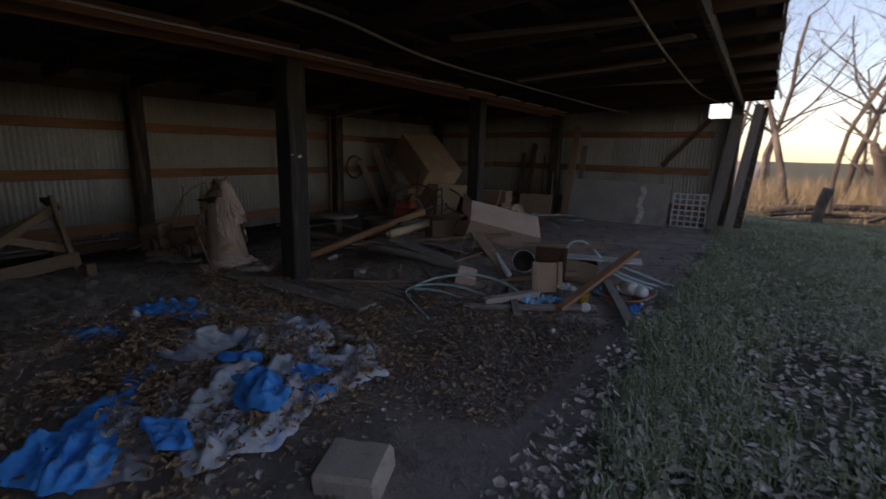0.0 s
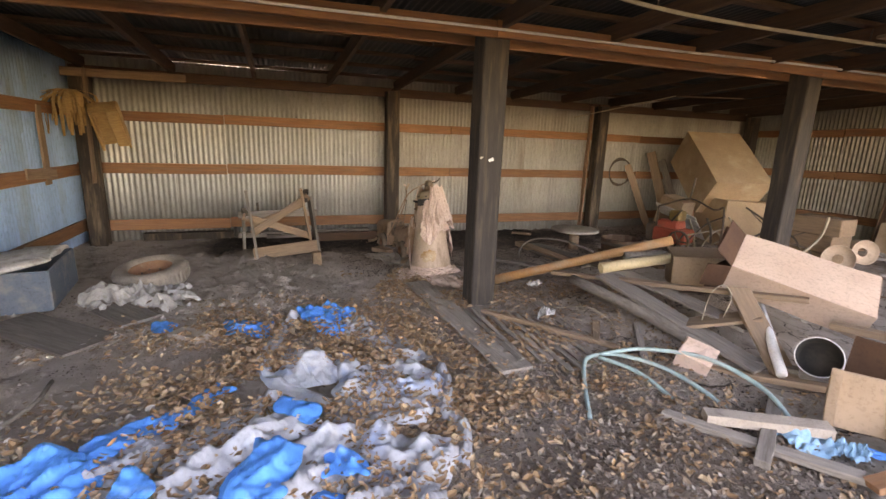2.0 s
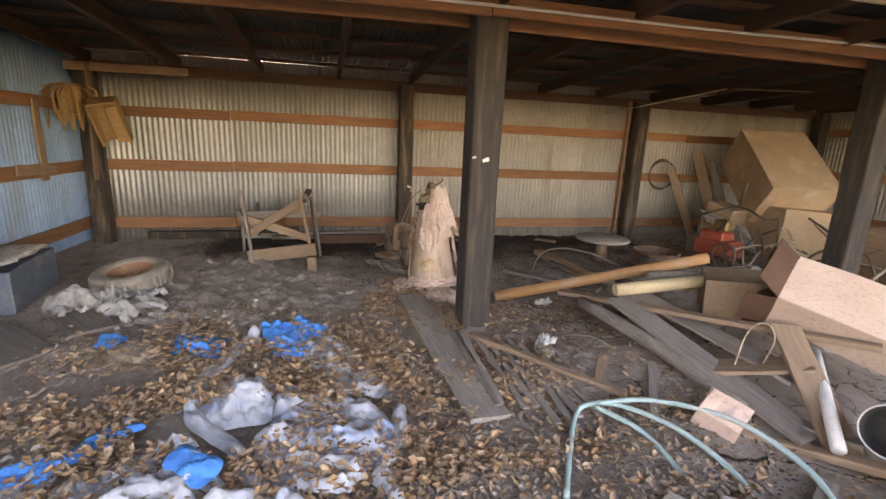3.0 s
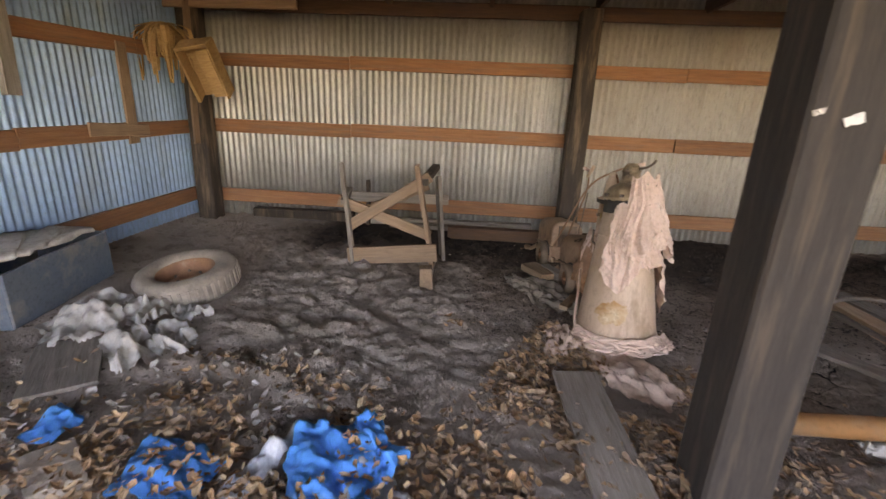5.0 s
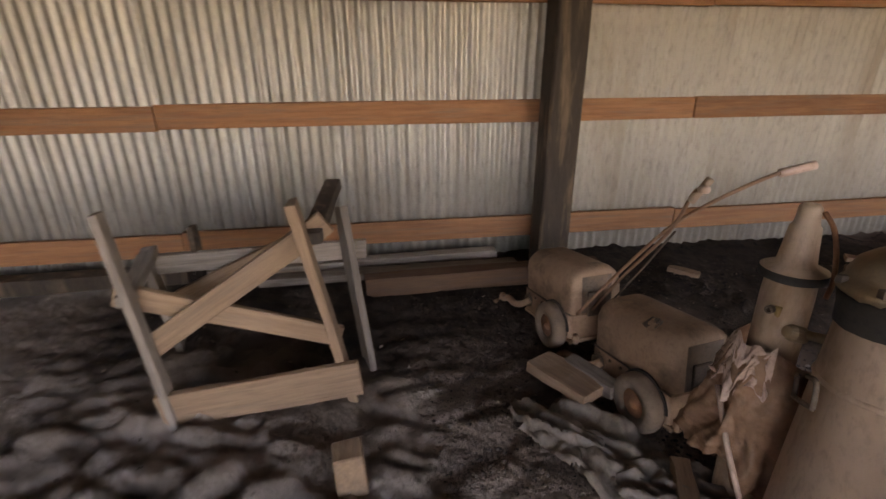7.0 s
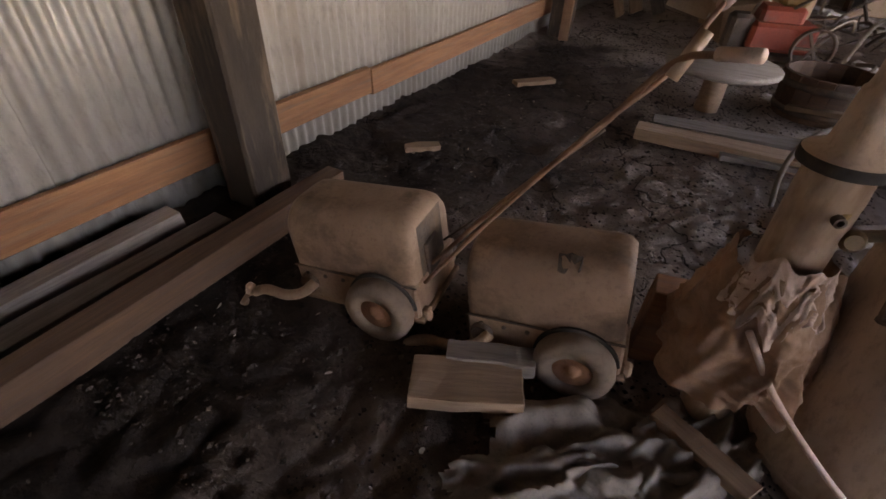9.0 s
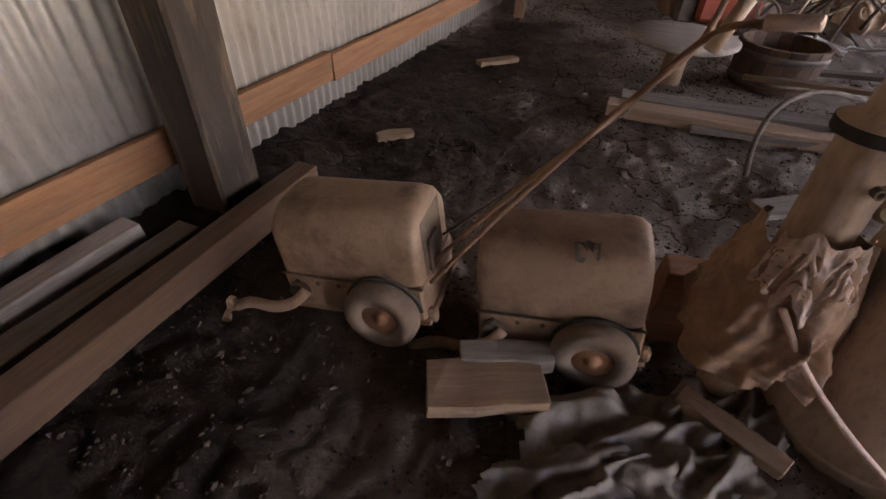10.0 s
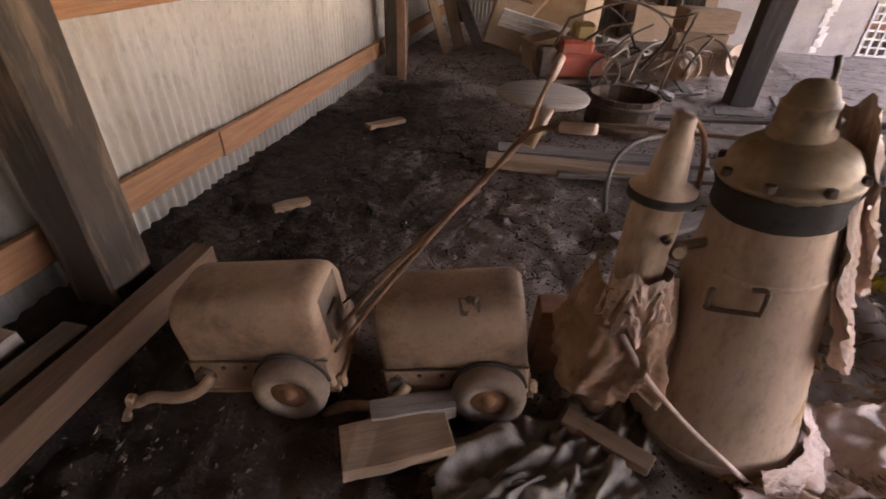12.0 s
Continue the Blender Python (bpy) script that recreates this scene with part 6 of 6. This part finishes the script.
def scatter_leaves(name, count, place, mat, label, size=(0.014, 0.032), lift=0.03):
    rng = random.Random(len(name) * 7 + count)
    verts, faces = [], []
    for _ in range(count):
        x, y, dz = place(rng)
        z = gz(x, y) + dz + rng.uniform(0.003, lift)
        s = rng.uniform(*size)
        m = pose(x, y, z, rng.uniform(-35, 35), rng.uniform(-35, 35), rng.uniform(0, 360))
        w, cu = s * rng.uniform(0.35, 0.6), s * rng.uniform(0.1, 0.45)
        b = len(verts)
        ja, jb, jc, jd = (rng.uniform(0.45, 1.5) for _ in range(4))
        for px, py, pz in ((-s, 0, cu), (-s * 0.45 * jb, w * ja, cu * 0.7 * jb), (-s * 0.4, 0, 0), (-s * 0.35, -w * jb, cu * 0.7 * ja), (s * 0.45 * jd, w * 0.8 * jc, cu * 0.6 * ja), (s * 0.4, 0, 0), (s * 0.5, -w * 0.8 * jd, cu * 0.8 * jc), (s, w * (ja - jb) * 0.5, cu * 0.8)):
            verts.append(m @ Vector((px, py, pz)))
        faces += [(b, b + 2, b + 1), (b, b + 3, b + 2), (b + 1, b + 2, b + 5, b + 4), (b + 2, b + 3, b + 6, b + 5), (b + 4, b + 5, b + 7), (b + 5, b + 6, b + 7)]
    me = bpy.data.meshes.new(name)
    me.from_pydata(verts, [], faces)
    me.materials.append(mat)
    tagged(new(name, me), label, "leaves", kind="stuff")


BROWN = leaf_material("dry_brown_leaves", [(0.32, 0.17, 0.085), (0.43, 0.25, 0.13), (0.22, 0.12, 0.065), (0.50, 0.34, 0.21), (0.17, 0.105, 0.07), (0.36, 0.235, 0.15), (0.27, 0.15, 0.08)])
GREYLEAF = leaf_material("weathered_leaves", [(0.32, 0.26, 0.21), (0.48, 0.42, 0.37), (0.24, 0.18, 0.13), (0.56, 0.50, 0.45), (0.34, 0.27, 0.18)])
CRUMB = leaf_material("soil_litter", [(0.12, 0.09, 0.07), (0.25, 0.19, 0.15), (0.33, 0.25, 0.19), (0.09, 0.065, 0.05), (0.42, 0.35, 0.29)])


def in_tarp(r):
    while True:
        x, y = r.gauss(-2.95, 0.75), r.gauss(1.55, 0.6)
        if -4.6 < x < -1.6 and 0.3 < y < 2.9 and noise.noise((x * 2.2, y * 2.2, 6)) > -0.15:
            return x, y, r.choice((0.0, 0.0, 0.03, 0.06, 0.08))


def in_strip(r):
    while True:
        x, y = r.uniform(-5.4, -2.4), r.gauss(2.85, 0.4)
        if y > 2.1 and noise.noise((x * 2.0, y * 2.0, 9)) > -0.1:
            return x, y, 0.0


def in_pile(r):
    return r.uniform(-4.6, -1.6), r.uniform(3.2, 4.5), 0.0


def near_grass(r):
    return -0.75 + abs(r.gauss(0, 2.3)), abs(r.gauss(0, 5.0)) + 0.3, 0.0


def all_floor(r):
    return r.uniform(-7.4, -1.2), r.uniform(-0.8, 9.5), 0.0


def left_floor(r):
    while True:
        x, y = r.uniform(-4.8, -1.2), r.uniform(-0.6, 1.9)
        if noise.noise((x * 1.6, y * 1.6, 15)) > -0.05:
            return x, y, 0.0


def trodden(r):
    return r.uniform(-2.9, -0.9), r.uniform(1.9, 3.9), 0.0


scatter_leaves("brown_leaves", 10000, in_tarp, BROWN, "dry brown leaves lying over the tarpaulin", (0.011, 0.028))
scatter_leaves("brown_leaf_strip", 4200, in_strip, BROWN, "dry brown leaves along the planks", (0.012, 0.03))
scatter_leaves("pile_leaves", 1500, in_pile, BROWN, "dry leaves among the boards", (0.012, 0.026))
scatter_leaves("weathered_leaves", 15000, near_grass, GREYLEAF, "grey weathered leaves in the turf", (0.014, 0.034), 0.10)
scatter_leaves("soil_litter", 2500, all_floor, CRUMB, "crumbs of chaff on the floor", (0.005, 0.014), 0.006)
scatter_leaves("trodden_litter", 5000, trodden, CRUMB, "chips and chaff trodden into soil", (0.006, 0.022), 0.012)
scatter_leaves("trodden_leaves", 1500, trodden, BROWN, "dry brown leaves trodden into soil", (0.012, 0.03), 0.014)
scatter_leaves("left_floor_leaves", 1300, left_floor, BROWN, "scattered dry leaves on grey soil", (0.012, 0.028), 0.012)
scatter_leaves("weathered_floor_leaves", 1800, left_floor, GREYLEAF, "scattered grey leaves on grey soil", (0.012, 0.03), 0.012)


def clods(name, label, seed, count, inside, sizes, colours):
    rng = random.Random(seed)
    verts, faces = [], []
    for _ in range(count):
        x, y = rng.uniform(-7.5, -0.9), rng.uniform(-0.7, 8.0)
        if not inside(x, y):
            continue
        s = rng.uniform(*sizes[:2]) if rng.random() < 0.86 else rng.uniform(*sizes[1:])
        z = gz(x, y) + s * 0.2
        b = len(verts)
        for ax in ((1, 0, 0), (0, 1, 0), (-1, 0, 0), (0, -1, 0), (0, 0, 0.8), (0, 0, -0.6)):
            verts.append((x + ax[0] * s * rng.uniform(0.6, 1.3), y + ax[1] * s * rng.uniform(0.6, 1.3), z + ax[2] * s * rng.uniform(0.6, 1.2)))
        for i in range(4):
            faces += [(b + i, b + (i + 1) % 4, b + 4), (b + (i + 1) % 4, b + i, b + 5)]
    me = bpy.data.meshes.new(name)
    me.from_pydata(verts, [], faces)
    me.materials.append(leaf_material(name + "_soil", colours, 0.95))
    tagged(new(name, me), label, "soil", kind="stuff")


clods("soil_clods", "small crumbly clods of dark soil", 31, 70000, lambda x, y: (x < -5.2 and y > 2.2) or (-2.8 < x and 2.0 < y < 4.2), (0.003, 0.007, 0.013), [(0.045, 0.033, 0.026), (0.075, 0.055, 0.044), (0.10, 0.074, 0.06), (0.06, 0.044, 0.035)])
clods("trodden_clods", "flattened crumbs of trodden grey brown soil", 47, 24000, lambda x, y: -5.2 < x < -3.4 and y < 2.2, (0.004, 0.009, 0.015), [(0.22, 0.17, 0.14), (0.28, 0.22, 0.18), (0.13, 0.10, 0.08), (0.17, 0.13, 0.105)])


# ---- grass ----
def build_grass():
    rng = random.Random(5)
    verts, faces = [], []
    tufts = 0
    while tufts < 19000:
        x, y = rng.uniform(-1.3, 4.5), rng.uniform(0.2, 13.0)
        edge = -0.55 + 0.35 * noise.noise((0, y * 0.9, 3)) + (0.0 if y > 2.6 else 0.1)
        if x < edge:
            continue
        dens = noise.noise((x * 0.9, y * 0.9, 11)) + 0.25 - (0.22 if 0.2 < x + 0.04 * y < 0.75 else 0.0)
        if rng.random() > 0.35 + dens:
            continue
        tufts += 1
        for _ in range(rng.randint(7, 12)):
            bx, by = x + rng.gauss(0, 0.035), y + rng.gauss(0, 0.035)
            z = gz(bx, by)
            a, h, lean = rng.uniform(0, 6.28), rng.uniform(0.05, 0.17), rng.uniform(0.03, 0.16)
            w = rng.uniform(0.002, 0.0045)
            d, s = Vector((math.cos(a), math.sin(a), 0)), Vector((-math.sin(a), math.cos(a), 0))
            p = Vector((bx, by, z - 0.005))
            b = len(verts)
            mid, tip = p + d * lean * 0.35 + Vector((0, 0, h * 0.75)), p + d * lean + Vector((0, 0, h * rng.uniform(0.6, 1.0)))
            verts += [p - s * w, p + s * w, mid + s * w * 0.8, mid - s * w * 0.8, tip]
            faces += [(b, b + 1, b + 2, b + 3), (b + 3, b + 2, b + 4)]
    me = bpy.data.meshes.new("grass")
    me.from_pydata(verts, [], faces)
    me.materials.append(leaf_material("turf_blades", [(0.13, 0.20, 0.07), (0.19, 0.26, 0.11), (0.34, 0.34, 0.19), (0.14, 0.19, 0.08), (0.54, 0.50, 0.38), (0.30, 0.30, 0.18)], 0.6))
    tagged(new("grass", me), "short tufted green turf in shade", "grass", kind="stuff")


build_grass()


# ---- trees outside ----
def tree(name, x, y, height, r, lean, seed, label, broken=False, twigs=4):
    rng = random.Random(seed)
    e = tagged(empty(name, x, y, gz(x, y) - 0.05), label, "tree", "bare trees beyond the shed")
    trunk, crown = bmesh.new(), bmesh.new()

    def limb(bm, p, d, ln, rad, depth):
        pts, q = [p], p.copy()
        for _ in range(5):
            d = (d + Vector((rng.gauss(0, 0.13), rng.gauss(0, 0.13), rng.gauss(0.03, 0.08)))).normalized()
            q = q + d * ln / 5
            pts.append(q.copy())
        add_tube(bm, pts, rad, 10 if depth == 0 else (6 if depth < 2 else 4), r_end=rad * (0.45 if depth else 0.4), caps=False)
        if depth < 4 - (1 if broken else 0):
            kids = rng.randint(4, 6) if depth else 7
            for _ in range(kids):
                k = rng.randint(2, 5) if depth else rng.randint(2, 5)
                a = rng.uniform(0, 6.28)
                nd = (d * 0.55 + Vector((math.cos(a), math.sin(a), rng.uniform(0.0, 0.7)))).normalized()
                limb(crown, pts[k], nd, ln * rng.uniform(0.35, 0.6), rad * (1 - 0.1 * k) * 0.42, depth + 1)

    limb(trunk, Vector((0, 0, 0)), Vector((*lean, 1)).normalized(), height, r, 0)
    part("trunk", trunk, "bark", e, "", True)
    part("crown", crown, "bark", e, "bare forked branches", True)
    return e


tree("bare_tree", 1.55, 15.5, 5.5, 0.07, (-0.02, 0.0), 3, "slim bare tree with thin branches")
tree("bare_tree", 4.4, 17.5, 7.0, 0.34, (0.12, 0.05), 8, "thick leaning old tree, bare")
tree("bare_tree", 3.7, 18.5, 7.5, 0.17, (0.22, 0.0), 5, "bare tree leaning beside an old trunk")
tree("bare_tree", 0.75, 19.0, 6.0, 0.13, (-0.03, 0.05), 12, "bare crooked tree beside the shed")
tree("bare_tree", 5.3, 21.0, 8.0, 0.16, (0.0, 0.1), 21, "tall bare tree in the grove")
tree("bare_tree", 2.6, 23.0, 8.0, 0.13, (0.05, 0.0), 31, "tall bare tree in the grove")
tree("broken_tree", 3.1, 17.2, 2.1, 0.26, (-0.10, 0.0), 17, "broken-off old trunk with short stubs", True)
FAR = [tree("bare_tree", 6.5, 30.0, 9.0, 0.16, (0.04, 0.02), 41, "distant bare tree in the grove"), tree("bare_tree", -2.0, 33.0, 8.0, 0.14, (-0.04, 0.02), 43, "distant bare tree in the grove")]
far_rng = random.Random(77)
for k in range(26):
    yy = far_rng.uniform(26, 60)
    xx = far_rng.uniform(-0.35, 0.75) * yy
    copy_thing(FAR[k % 2], pose(xx, yy, gz(xx, yy) - 0.1, 0, 0, far_rng.uniform(0, 360)))
for x, y, h, r in ((1.12, 13.2, 0.75, 0.11), (3.35, 15.0, 0.8, 0.1)):
    tube_thing("stump_post", [(x, y, -0.2), (x + 0.06, y, h * 0.5), (x + 0.14, y, h)], r, "bark", "grey broken stump standing in turf", "stump", n=6, seg=12)
for p, q, r in (((0.2, 15.2, 0.0), (3.0, 16.4, 0.15), 0.09), ((1.0, 14.6, -0.02), (3.9, 15.2, 0.0), 0.06), ((2.2, 14.3, 0.0), (4.2, 16.6, 0.35), 0.05), ((0.3, 13.9, 0.0), (1.8, 14.0, 0.1), 0.04)):
    tube_thing("fallen_log", [p, ((p[0] + q[0]) / 2, (p[1] + q[1]) / 2 + 0.1, (p[2] + q[2]) / 2 + 0.06), q], r, "bark", "fallen grey branch on the turf", "log", n=8, seg=10)


def brush():
    rng = random.Random(9)
    verts, faces = [], []
    for _ in range(9000):
        x, y = rng.uniform(-6, 12), 14.5 + abs(rng.gauss(0, 9.0))
        z = gz(x, y)
        h = rng.uniform(0.1, 0.5) if y < 18 else rng.uniform(0.3, 1.0)
        a = rng.uniform(0, 6.28)
        s = Vector((math.cos(a), math.sin(a), 0)) * rng.uniform(0.005, 0.014)
        p = Vector((x, y, z))
        tip = p + Vector((rng.gauss(0, 0.2), rng.gauss(0, 0.2), h))
        b = len(verts)
        verts += [p - s, p + s, tip]
        faces.append((b, b + 1, b + 2))
    me = bpy.data.meshes.new("dry_brush")
    me.from_pydata(verts, [], faces)
    me.materials.append(leaf_material("dry_stalks", [(0.34, 0.24, 0.13), (0.24, 0.17, 0.10), (0.42, 0.32, 0.18), (0.18, 0.13, 0.08)]))
    tagged(new("dry_brush", me), "dry straw-coloured brush under the trees", "brush", kind="stuff")


brush()


def thicket():
    """Unseen leafy belt across from the open front, added to block low sky light."""
    rng = np.random.default_rng(14)
    n = 52000
    x = 10.0 + rng.random(n) * 4.0
    y = -24 + rng.random(n) * 48
    top = 2.6 + 0.9 * np.sin(y * 0.7) * np.sin(y * 0.23 + 1) + 0.4 * np.sin(y * 2.3 + x)
    z = -0.1 + top * rng.random(n) ** 1.25
    p = np.stack([x, y, z], 1)
    d = rng.normal(size=(n, 3))
    d[:, 2] += 0.8
    d *= (0.04 + 0.11 * rng.random((n, 1))) / np.linalg.norm(d, axis=1, keepdims=True)
    w = np.cross(d, rng.normal(size=(n, 3)))
    w *= (0.015 + 0.03 * rng.random((n, 1))) / np.linalg.norm(w, axis=1, keepdims=True)
    verts = np.stack([p - d, p + w, p + d, p - w], 1).reshape(-1, 3)
    me = bpy.data.meshes.new("thicket")
    me.from_pydata(verts.tolist(), [], (np.arange(n)[:, None] * 4 + np.arange(4)).tolist())
    me.materials.append(leaf_material("sky_blocker_leaves", [(0.12, 0.085, 0.05), (0.08, 0.075, 0.04), (0.16, 0.11, 0.065), (0.06, 0.055, 0.035)]))
    tagged(new("thicket", me), "unseen leafy thicket added to block low sky light", "thicket", kind="stuff")


thicket()
